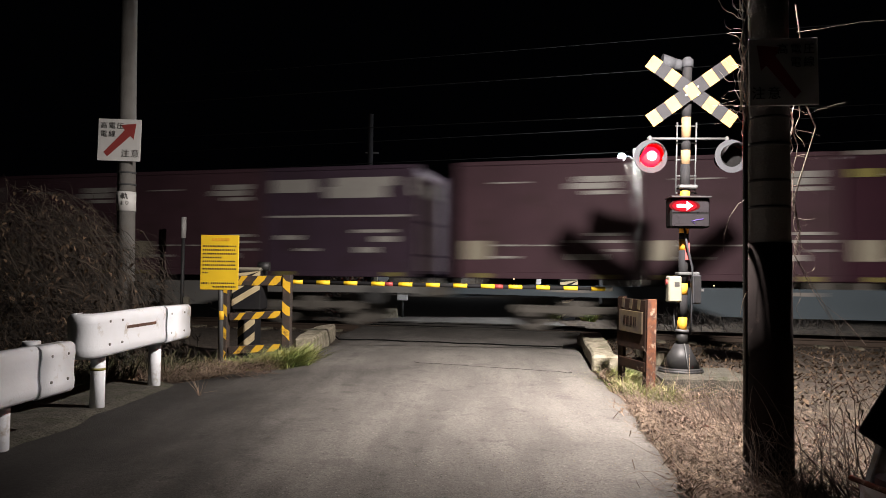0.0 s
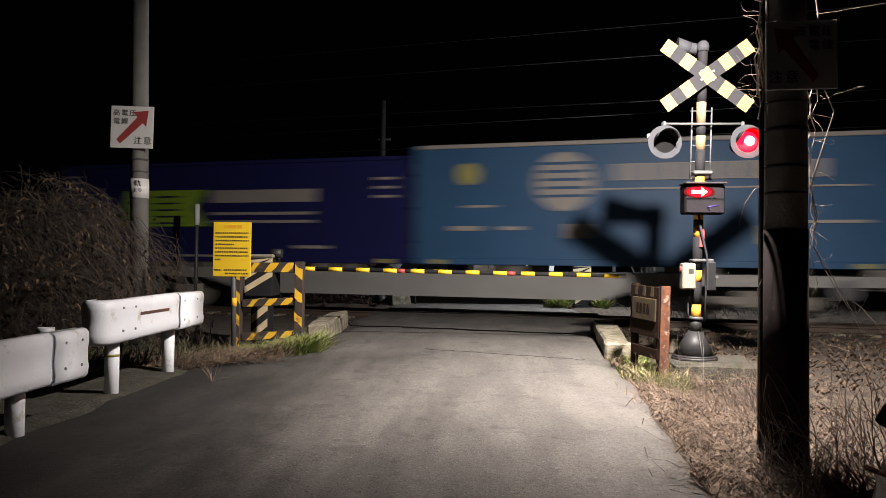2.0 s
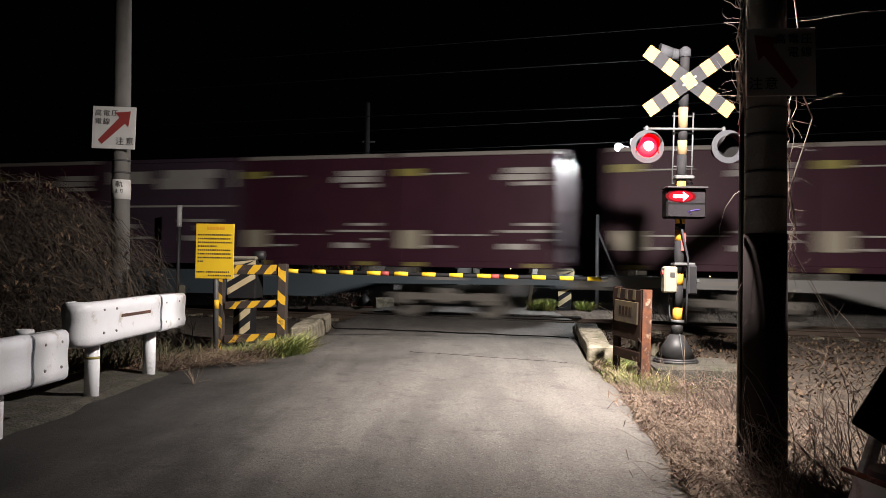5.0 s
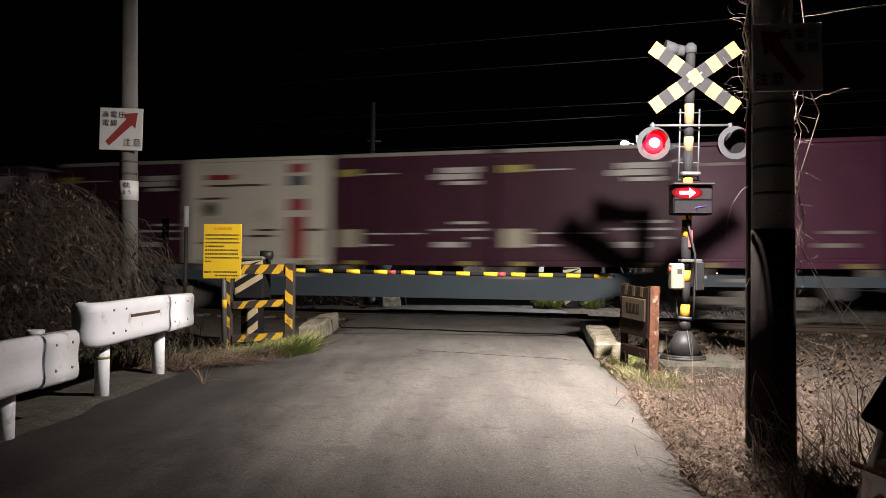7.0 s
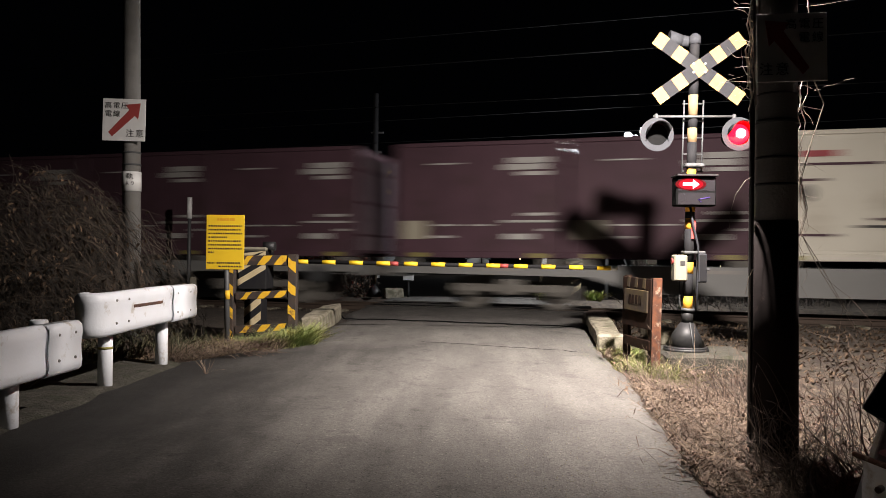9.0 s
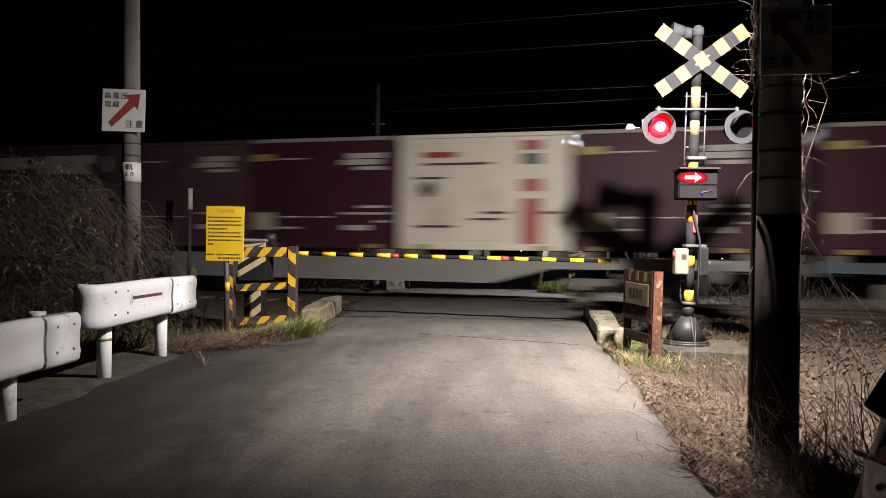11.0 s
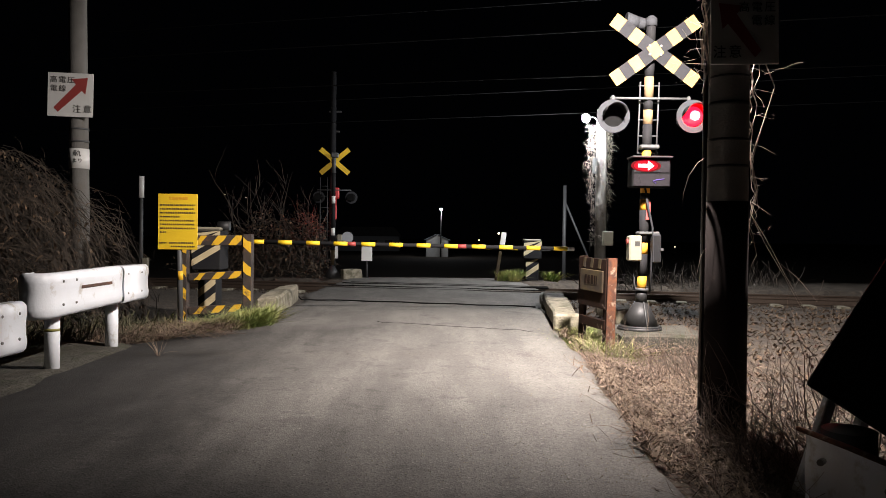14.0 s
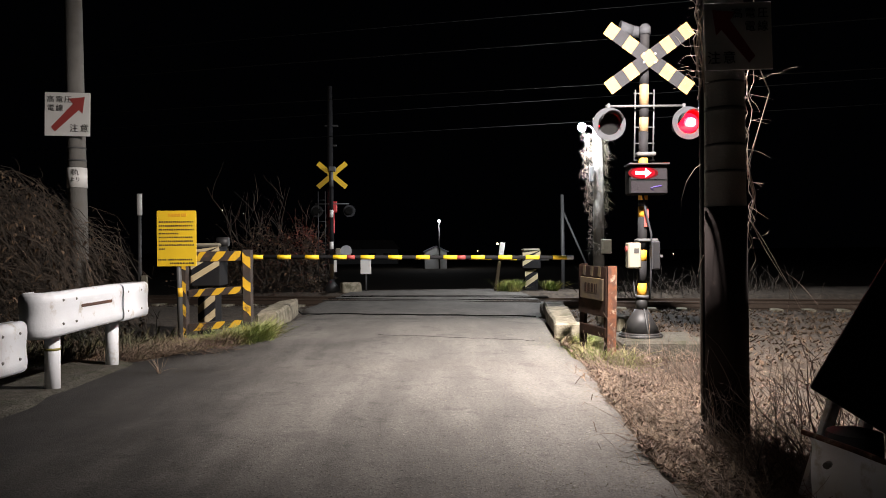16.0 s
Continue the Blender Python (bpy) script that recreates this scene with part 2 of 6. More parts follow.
MAROON_GREY = material("faded_maroon_paint", (0.0809, 0.0433, 0.0549), 0.6, second=(0.0636, 0.0347, 0.0433), scale=1.6, mix=0.8, stain=(0.052, 0.0318, 0.0318),
                       stain_scale=1.2, stain_at=0.6, spec=0.15)
PURPLE_GREY = material("old_purple_paint", (0.0578, 0.0376, 0.0578), 0.6, second=(0.0491, 0.0318, 0.0462), scale=1.6, mix=0.8, stain=(0.0405, 0.026, 0.0289),
                       stain_scale=1.2, stain_at=0.62, spec=0.15)
# End walls: the far lamp's light on them is put into this paler paint.
END_LIT = material("worn_lit_end_paint", (0.15, 0.115, 0.13), 0.5, second=(0.11, 0.08, 0.095), scale=2, mix=0.9, stain=(0.07, 0.05, 0.055), stain_scale=2.5, stain_at=0.6)
IVORY = material("ivory_container_paint", (0.56, 0.53, 0.45), 0.5, second=(0.5, 0.47, 0.39), scale=1.4, mix=0.7, stain=(0.38, 0.34, 0.27),
                 stain_scale=1.3, stain_at=0.62)
PLATE_GREY = material("dark_grey_plate", (0.0364, 0.0378, 0.042), 0.85, second=(0.028, 0.028, 0.0322), scale=10, spec=0.15)
BOARD_GREY = material("board_dark_grey", (0.02, 0.02, 0.022), 0.85, second=(0.016, 0.016, 0.018), scale=10, spec=0.15)
MACHINE_CREAM = material("machine_cream", (0.5, 0.42, 0.26), 0.7, second=(0.42, 0.34, 0.2), scale=7, mix=0.8, stain=(0.2, 0.14, 0.08), stain_scale=6, stain_at=0.64)
WIRE = material("dark_wire", (0.008, 0.008, 0.008), 0.9, spec=0.05)
CONDUIT = material("glossy_black_conduit", (0.012, 0.012, 0.012), 0.3)
DARK_OLIVE = material("dark_olive", (0.05, 0.033, 0.008), 0.85, second=(0.022, 0.0125, 0.006), scale=9, mix=1)
SKY_BLUE = material("blue_container_paint", (0.0272, 0.0739, 0.148), 0.45, second=(0.0233, 0.0622, 0.128), scale=1.2, mix=0.7, spec=0.15)
NAVY = material("navy_container_paint", (0.011, 0.0121, 0.066), 0.45, second=(0.0088, 0.0099, 0.0495), scale=1.2, mix=0.7, spec=0.15)
NAVY_GREY = material("dark_blue_container_paint", (0.018, 0.027, 0.072), 0.5, second=(0.015, 0.021, 0.054), scale=1.2)
LIME = material("lime_green_paint", (0.19, 0.31, 0.025), 0.5)
PALE = material("pale_lettering", (0.384, 0.372, 0.347), 0.6)
DIM_PALE = material("dirty_lettering", (0.234, 0.215, 0.195), 0.6)
OLIVE = material("olive_yellow_plate", (0.266, 0.238, 0.056), 0.6)
CREAM_PLATE = material("cream_plate", (0.336, 0.308, 0.231), 0.6)
STRIPE_RED = material("stripe_red", (0.294, 0.035, 0.042), 0.5)
STRIPE_BLUE = material("stripe_blue", (0.048, 0.18, 0.3), 0.5)
STRIPE_NAVY = material("stripe_navy", (0.03, 0.05, 0.2), 0.5)
DECK_TEAL = material("wagon_blue_grey", (0.06, 0.083, 0.1), 0.7, second=(0.042, 0.056, 0.068), scale=2)
DECK_GREY = material("wagon_grey", (0.2, 0.2, 0.19), 0.65, second=(0.14, 0.135, 0.13), scale=2)
DECK_BLUE = material("wagon_blue", (0.06, 0.14, 0.25), 0.65, second=(0.05, 0.1, 0.18), scale=2)
BOGIE = material("bogie_grime", (0.17, 0.16, 0.14), 0.85, second=(0.1, 0.09, 0.08), scale=6, mix=1)


# ---- mesh helpers ----
def link(name, bm, mat, parent=None, label=""):
    me = bpy.data.meshes.new(name)
    bm.to_mesh(me)
    bm.free()
    me.materials.append(mat)
    ob = new(name, me)
    if parent is not None:
        ob.parent = parent
    if label:
        ob["label"] = label
    return ob


def part(name, bm, mat, parent, label=""):
    return link(name, bm, mat, parent, label)


def thing(name, m, label, category, group="", kind=""):
    ob = new(name)
    ob.matrix_basis = m
    ob.empty_display_size = 0.1
    return tagged(ob, label, category, group, kind)


def smooth(bm):
    for f in bm.faces:
        f.smooth = True
    return bm


def box(c, s, bevel=0.0, m=None, bm=None):
    """A box of centre c and size s, its edges bevelled."""
    b = bmesh.new()
    bmesh.ops.create_cube(b, size=1.0)
    bmesh.ops.scale(b, vec=s, verts=b.verts)
    if bevel:
        bmesh.ops.bevel(b, geom=b.edges[:], offset=bevel, segments=1, affect="EDGES")
    if m is not None:
        bmesh.ops.transform(b, matrix=m, verts=b.verts)
    bmesh.ops.translate(b, vec=c, verts=b.verts)
    if bm is None:
        return b
    me = bpy.data.meshes.new("join")
    b.to_mesh(me)
    b.free()
    bm.from_mesh(me)
    bpy.data.meshes.remove(me)
    return bm


def rod(p, q, r, r2=None, seg=12, bm=None, caps=True):
    """A round bar from p to q."""
    bm = bm or bmesh.new()
    p, q = Vector(p), Vector(q)
    r2 = r if r2 is None else r2
    turn = (q - p).to_track_quat("Z", "Y").to_matrix()
    rings = []
    for c, rr in ((p, r), (q, r2)):
        rings.append([bm.verts.new(c + turn @ Vector((rr * math.cos(2 * math.pi * i / seg), rr * math.sin(2 * math.pi * i / seg), 0)))
                      for i in range(seg)])
    for i in range(seg):
        f = bm.faces.new((rings[0][i], rings[0][(i + 1) % seg], rings[1][(i + 1) % seg], rings[1][i]))
        f.smooth = True
    if caps:
        bm.faces.new(rings[0][::-1])
        bm.faces.new(rings[1])
    return bm


def tube(points, r, seg=6, bm=None, taper=1.0):
    """A round line through points."""
    bm = bm or bmesh.new()
    points = [Vector(p) for p in points]
    last = None
    for k, p in enumerate(points):
        a, b = points[max(k - 1, 0)], points[min(k + 1, len(points) - 1)]
        turn = (b - a).to_track_quat("Z", "Y").to_matrix()
        rr = r * (1 + (taper - 1) * k / (len(points) - 1))
        ring = [bm.verts.new(p + turn @ Vector((rr * math.cos(2 * math.pi * i / seg), rr * math.sin(2 * math.pi * i / seg), 0)))
                for i in range(seg)]
        if last:
            for i in range(seg):
                bm.faces.new((last[i], last[(i + 1) % seg], ring[(i + 1) % seg], ring[i])).smooth = True
        else:
            bm.faces.new(ring[::-1])
        last = ring
    bm.faces.new(last)
    return bm


def prism(outline, depth, axis="y", at=0.0):
    """An outline (u, v) drawn out by depth. axis y: (x, z); axis x: (y, z); axis z: (x, y)."""
    bm = bmesh.new()
    put = {"y": lambda u, v, w: (u, w, v), "x": lambda u, v, w: (w, u, v), "z": lambda u, v, w: (u, v, w)}[axis]
    a = [bm.verts.new(put(u, v, at)) for u, v in outline]
    b = [bm.verts.new(put(u, v, at + depth)) for u, v in outline]
    n = len(outline)
    bm.faces.new(a)
    bm.faces.new(b[::-1])
    for i in range(n):
        bm.faces.new((a[(i + 1) % n], a[i], b[i], b[(i + 1) % n]))
    bmesh.ops.recalc_face_normals(bm, faces=bm.faces[:])
    return bm


def lettering(body, size, depth=0.002):
    """The mesh of a line of writing, upright in the x-z plane, its front to -y, centred."""
    cu = bpy.data.curves.new("writing", "FONT")
    cu.body, cu.size, cu.extrude = body, size, depth
    cu.align_x, cu.align_y, cu.resolution_u = "CENTER", "CENTER", 2
    ob = new("writing", cu)
    bpy.context.view_layer.update()
    me = bpy.data.meshes.new_from_object(ob.evaluated_get(bpy.context.evaluated_depsgraph_get()))
    bpy.data.objects.remove(ob)
    bm = bmesh.new()
    bm.from_mesh(me)
    bpy.data.meshes.remove(me)
    bmesh.ops.transform(bm, matrix=pose(0, 0, 0, 90), verts=bm.verts)
    return bm


def shifted(bm, *v):
    bmesh.ops.translate(bm, vec=v, verts=bm.verts)
    return bm


def turned(bm, m):
    bmesh.ops.transform(bm, matrix=m, verts=bm.verts)
    return bm


def bars(bm, x0, x1, z, height, y, seed, gap=0.012, longest=0.05):
    """A row of plain bars in place of writing that cannot be read."""
    rng = random.Random(seed)
    x = x0
    while x < x1 - 0.004:
        w = min(rng.uniform(0.4, 1.0) * longest, x1 - x)
        box((x + w / 2, y, z), (w, 0.002, height), bm=bm)
        x += w + gap * rng.uniform(0.5, 1.2)
    return bm


def stems(name, mat, items, sides=3):
    """One object of many bent, tapered stems. items: (points, radius)."""
    V, F = [], []
    for points, r in items:
        base = len(V)
        n = len(points)
        for k, p in enumerate(points):
            rr = r * (1 - 0.75 * k / (n - 1))
            for i in range(sides):
                a = 2 * math.pi * i / sides
                V.append((p[0] + rr * math.cos(a), p[1] + rr * math.sin(a), p[2] + rr * 0.6 * math.sin(a + 1.3)))
        for k in range(n - 1):
            for i in range(sides):
                a, b = base + k * sides + i, base + k * sides + (i + 1) % sides
                F.append((a, b, b + sides, a + sides))
    me = bpy.data.meshes.new(name)
    me.from_pydata(V, [], F)
    me.materials.append(mat)
    return new(name, me)


def blades(name, mat, items):
    """One object of many bent blades or leaves. items: (foot, tip, width, sag)."""
    V, F = [], []
    for foot, tip, w, sag in items:
        foot, tip = Vector(foot), Vector(tip)
        d = tip - foot
        side = d.cross(Vector((0.3, 0.2, 1))).normalized() * w / 2
        mid = foot + d * 0.55 + Vector((0, 0, sag))
        b = len(V)
        V += [foot - side, foot + side, mid + side * 0.9 + Vector((0, 0, 0.15 * w)), mid - side * 0.9, tip]
        F += [(b, b + 1, b + 2, b + 3), (b + 3, b + 2, b + 4)]
    me = bpy.data.meshes.new(name)
    me.from_pydata([tuple(v) for v in V], [], F)
    me.materials.append(mat)
    return new(name, me)


def wander(start, heading, length, n, rng, wild=0.5, droop=0.0):
    """Points of a stem that grows from start."""
    p, d = Vector(start), Vector(heading).normalized()
    out = [tuple(p)]
    for k in range(n):
        d = (d + Vector((rng.uniform(-1, 1), rng.uniform(-1, 1), rng.uniform(-1, 1) - droop)) * wild).normalized()
        p = p + d * length / n
        out.append(tuple(p))
    return out


# ---- ground, road, track ----
SLOPE = 0.251
ANGLE = math.degrees(math.atan(SLOPE))
U = Vector((1, -SLOPE, 0)).normalized()          # along the track, the way the train goes
SIDE = Vector((SLOPE, 1, 0)).normalized()        # away from the camera
FACE = Vector((0, 15.6, 0))                      # the near side of the train
RAIL_Z = 0.275
CENTRE = FACE + SIDE * 1.225


def bend(y, table):
    return float(np.interp(y, [a for a, b in table], [b for a, b in table]))


ROAD_Z = ((-20, 0.24), (3, 0.28), (6.5, 0.31), (8.2, 0.38), (9.6, 0.40), (11.5, 0.35), (14, 0.268), (19, 0.268), (21, 0.25), (24, -0.1), (28, -0.5))
ROAD_L = ((-20, -4.2), (5.6, -3.55), (6.6, -3.25), (7.3, -2.6), (8.2, -2.05), (9.3, -1.86), (12.5, -1.95), (14, -2.3), (20, -2.0), (40, -3.5))
ROAD_R = ((-20, 0.6), (3.6, 1.22), (6.5, 1.52), (8.3, 1.56), (11.5, 1.86), (14, 2.7), (20, 2.7), (40, 3.5))


def road_z(y):
    return bend(y, ROAD_Z)


def rough(x, y, s, seed=0.0):
    return noise.noise(Vector((x * s, y * s, seed)))


def ground_z(x, y):
    off = (Vector((x, y, 0)) - CENTRE).dot(SIDE)
    z = road_z(y) - 0.03
    inside = bend(y, ROAD_L) < x < bend(y, ROAD_R)
    if not inside:
        # falls a little to the right of the road, the railway is on its low bank
        if x > 0:
            z = min(z, 0.24) + 0.05 * rough(x, y, 0.9) + 0.03 * rough(x, y, 3.1)
            if y < 7:
                z -= 0.14 * min(1, (x - bend(y, ROAD_R)) / 0.7)
        else:
            z = min(z, 0.27) + 0.03 * rough(x, y, 1.2) if x < -3.2 or y > 7 else z
        if abs(off) < 2.6:
            z = 0.12 + 0.02 * rough(x, y, 4)
    else:
        z -= 0.05
    if y > 22:
        z = min(z, max(-0.9, 0.24 - (y - 21) * 0.2))
    return z


def spaced(*runs):
    out = []
    for a, b, n in runs:
        out += [a + (b - a) * i / n for i in range(n)]
    return out


def sheet(name, xs, ys, height, mat):
    V = [(x, y, height(x, y)) for y in ys for x in xs]
    w = len(xs)
    F = [(j * w + i, j * w + i + 1, (j + 1) * w + i + 1, (j + 1) * w + i) for j in range(len(ys) - 1) for i in range(w - 1)]
    me = bpy.data.meshes.new(name)
    me.from_pydata(V, [], F)
    me.polygons.foreach_set("use_smooth", [True] * len(F))
    me.materials.append(mat)
    return new(name, me)


def build_ground():
    xs = spaced((-2500, -60, 6), (-60, -12, 12), (-12, 12, 150), (12, 60, 12), (60, 2500, 6)) + [2500]
    ys = spaced((-400, -8, 8), (-8, 26, 200), (26, 80, 14), (80, 3000, 8)) + [3000]
    tagged(sheet("ground", xs, ys, ground_z, SOIL), "brown soil and leaf litter beside the road and the railway", "ground", kind="structure")
    # the road: a strip with its own edges, lying on the ground
    ys = spaced((-18, 3, 30), (3, 22, 220), (22, 28, 12))
    V, F = [], []
    steps = [0.0, 0.012] + [k / 25 for k in range(1, 25)] + [0.988, 1.0]
    n = len(steps) - 1
    for y in ys:
        l, r = bend(y, ROAD_L) + 0.05 * rough(0, y, 2.2, 3), bend(y, ROAD_R) + 0.06 * rough(0, y, 2.6, 7)
        for i in range(n + 1):
            f = steps[i]
            x = l + (r - l) * f
            z = road_z(y) + 0.012 * rough(x, y, 0.8) + 0.014 * (1 - (2 * f - 1) ** 2) + 0.006 * rough(x, y, 3)
            if i in (0, n):
                z -= 0.06
            V.append((x, y, z))
    for j in range(len(ys) - 1):
        for i in range(n):
            a = j * (n + 1) + i
            F.append((a, a + 1, a + n + 2, a + n + 1))
    me = bpy.data.meshes.new("road")
    me.from_pydata(V, [], F)
    me.polygons.foreach_set("use_smooth", [True] * len(F))
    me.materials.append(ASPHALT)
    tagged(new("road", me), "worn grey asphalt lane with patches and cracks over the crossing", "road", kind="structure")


def track_point(s, off, z):
    p = CENTRE + U * s + SIDE * off
    return Vector((p.x, p.y, z))


def build_track():
    track = thing("railway_track", pose(0, 0, 0), "single narrow-gauge railway track with rusty rails in ballast", "railway track", kind="structure")
    prof = ((-0.06, 0), (0.06, 0), (0.06, 0.015), (0.012, 0.035), (0.012, 0.11), (0.033, 0.125), (0.033, 0.153), (-0.033, 0.153), (-0.033, 0.125),
            (-0.012, 0.11), (-0.012, 0.035), (-0.06, 0.015))
    for off in (-0.5335, 0.5335):
        bm = prism(prof, 160, "x", -80)
        turned(bm, Matrix.Translation(track_point(0, off, RAIL_Z - 0.153)) @ pose(0, 0, 0, 0, 0, -ANGLE))
        part("rail", bm, RAIL_STEEL, track, "worn steel rail with a dull top")
        inner = 0.075 if off < 0 else -0.075
        bm = box((0, 0, 0), (5.0, 0.06, 0.03))
        turned(bm, Matrix.Translation(track_point(0.1, off + inner, RAIL_Z + 0.004)) @ pose(0, 0, 0, 0, 0, -ANGLE))
        part("flangeway", bm, RUBBER, track, "dark flangeway groove beside the rail")
    for off in (-0.95, 0.95):
        bm = turned(box((0, 0, 0), (4.9, 0.06, 0.03)), Matrix.Translation(track_point(0.1, off, RAIL_Z + 0.001)) @ pose(0, 0, 0, 0, 0, -ANGLE))
        part("crossing_edge", bm, CRACK, track, "dark joint strip of the crossing")
    first = None
    for k in range(-44, 45):
        s = k * 0.6
        if -2.6 < s < 2.2:
            continue
        m = Matrix.Translation(track_point(s, 0, 0.1)) @ pose(0, 0, 0, 0, 0, -ANGLE)
        if first is None:
            first = box((0, 0, 0), (0.2, 2.0, 0.12), 0.015)
            first = part("sleeper", first, CONCRETE, track, "concrete sleeper half sunk in ballast")
            data = first.data
            first.matrix_basis = m
        else:
            ob = new("sleeper", data)
            ob.parent, ob.matrix_basis = track, m
    # ballast stones, too many to count
    rng = random.Random(4)
    V, F = [], []
    for k in range(5200):
        s, off = rng.uniform(-14, 15), rng.uniform(-2.3, 2.0)
        p = track_point(s, off, 0)
        if bend(p.y, ROAD_L) - 0.1 < p.x < bend(p.y, ROAD_R) + 0.1:
            continue
        r = rng.uniform(0.018, 0.04)
        z = ground_z(p.x, p.y) + 0.03 - 0.02 * abs(off)
        b = len(V)
        for q in ((r, 0, 0), (-r, 0, 0), (0, r, 0), (0, -r, 0), (0, 0, r), (0, 0, -r)):
            V.append((p.x + q[0] * rng.uniform(0.6, 1.3), p.y + q[1] * rng.uniform(0.6, 1.3), z + q[2] * rng.uniform(0.5, 1)))
        F += [(b, b + 2, b + 4), (b + 2, b + 1, b + 4), (b + 1, b + 3, b + 4), (b + 3, b, b + 4),
              (b + 2, b, b + 5), (b + 1, b + 2, b + 5), (b + 3, b + 1, b + 5), (b, b + 3, b + 5)]
    me = bpy.data.meshes.new("ballast")
    me.from_pydata(V, [], F)
    me.materials.append(BALLAST)
    tagged(new("ballast", me), "brown crushed stone ballast along the rails", "ballast", kind="stuff")


build_ground()
build_track()


# ---- kerbs, cable ----
def kerb(x0, y0, x1, y1, w, h, label, seed, rise=0.0):
    p, q = Vector((x0, y0, 0)), Vector((x1, y1, 0))
    L = (q - p).length
    bm = box((0, 0, 0), (w, L, h), 0.025)
    bmesh.ops.subdivide_edges(bm, edges=[e for e in bm.edges if e.calc_length() > 0.3], cuts=6, use_grid_fill=True)
    for v in bm.verts:
        v.co += Vector((rough(v.co.x + seed, v.co.y * 1.0, 5), rough(v.co.y + seed, v.co.z, 5), rough(v.co.x, v.co.y + seed, 6))) * 0.03
    yaw = math.degrees(math.atan2(-(q - p).x, (q - p).y))
    mid = (p + q) / 2
    ob = link("kerb_stone", bm, CONCRETE)
    tilt = math.degrees(math.atan2(road_z(y1) - road_z(y0), L))
    ob.matrix_basis = pose(mid.x, mid.y, (road_z(y0) + road_z(y1)) / 2 + h / 2 - 0.05 + rise / 2, tilt + math.degrees(rise / L), 0, yaw)
    return tagged(ob, label, "kerb", "kerb stones of the crossing")


kerb(-1.97, 9.35, -2.04, 11.4, 0.27, 0.26, "chipped concrete kerb block with moss stains at the road edge", 1.0, 0.08)
kerb(1.70, 8.3, 2.0, 10.9, 0.30, 0.2, "low weathered concrete kerb block beside dry grass", 2.0, 0.08)
kerb(1.97, 11.0, 2.05, 11.7, 0.24, 0.16, "pale weathered concrete kerb block near the rails", 3.0, 0.06)
kerb(2.55, 8.9, 2.62, 10.4, 0.2, 0.2, "half-buried concrete block behind the rusty frame", 5.0)
kerb(-2.2, 20.3, -1.7, 20.5, 0.3, 0.3, "far concrete block beside the crossing signal", 6.0)


def build_cable():
    pts = [(-2.5, 12.6, 0.3), (-2.32, 12.3, 0.34), (-2.26, 11.9, 0.40), (-2.15, 11.55, 0.535), (-2.0, 11.5, 0.53), (-1.92, 11.75, 0.38), (-1.7, 12.0, 0.352)]
    for k in range(12):
        f = (k + 1) / 12
        y = 12.0 - 1.35 * f
        pts.append((-1.7 + 3.4 * f, y, road_z(y) + 0.028 + 0.004 * math.sin(k * 2.1)))
    tagged(link("cable", tube(pts, 0.011), RUBBER), "black rubber cable lying across the road and over a kerb", "cable")


build_cable()


def build_cracks():
    """Thin cracks in the asphalt, and paler patch seams."""
    rng = random.Random(8)
    runs = (((-0.5, 8.42), (1.25, 7.85), 0.006),)
    for (x0, y0), (x1, y1), w in runs:
        bm = bmesh.new()
        last = None
        for k in range(25):
            f = k / 24
            x, y = x0 + (x1 - x0) * f + rng.gauss(0, 0.012), y0 + (y1 - y0) * f + rng.gauss(0, 0.025)
            z = road_z(y) + 0.02 + 0.004
            ww = w * rng.uniform(0.25, 0.7)
            across = Vector((y0 - y1, x1 - x0, 0)).normalized() * ww
            pair = [bm.verts.new(Vector((x, y, z)) - across), bm.verts.new(Vector((x, y, z + 0.006))), bm.verts.new(Vector((x, y, z)) + across)]
            if last:
                bm.faces.new((last[0], pair[0], pair[1], last[1]))
                bm.faces.new((last[1], pair[1], pair[2], last[2]))
            last = pair
        tagged(link("road_crack", bm, CRACK), "tar-filled crack in the asphalt", "crack", kind="structure")


build_cracks()


def build_apron():
    """The strip of dirty concrete under the guardrail, with a ragged edge."""
    V, F = [], []
    n = 60
    for k in range(n + 1):
        y = -4 + 11.0 * k / n
        right = -2.70 + 0.07 * rough(1, y, 1.7, 4) + 0.04 * rough(2, y, 5, 9)
        for i in range(7):
            x = -3.7 + (right + 3.7) * i / 6
            V.append((x, y, road_z(y) + (0.028 if i < 6 else -0.01) + 0.012 * rough(x, y, 2.5, 2)))
    for k in range(n):
        for i in range(6):
            a = k * 7 + i
            F.append((a, a + 1, a + 8, a + 7))
    me = bpy.data.meshes.new("pavement")
    me.from_pydata(V, [], F)
    me.materials.append(PLINTH)
    tagged(new("pavement", me), "dirty concrete strip under the white guardrail", "pavement", kind="structure")


build_apron()


# ---- the train ----
PITCH, UNIT = 19.7, 3.77     # wagon to wagon, container to container
MOVING = []      # (thing, distance behind the train's mark, height)
TRAIN_ROWS = ((0.0, -0.93), (0.5, 11.18), (1.0, 23.41), (1.5, 35.58), (2.0, 47.55), (2.5, 59.2), (3.0, 71.1), (3.5, 83.45), (4.0, 95.6), (6.5, 155.49),
              (7.0, 165.85), (7.5, 177.89), (8.0, 190.75), (8.5, 202.34), (9.0, 214.25), (11.5, 273.0), (12.0, 283.8), (12.5, 296.65), (16.0, 380.0))


def train_pose(s, z):
    p = FACE + SIDE * 1.225 + U * s
    return pose(p.x, p.y, z, 0, 0, -ANGLE)


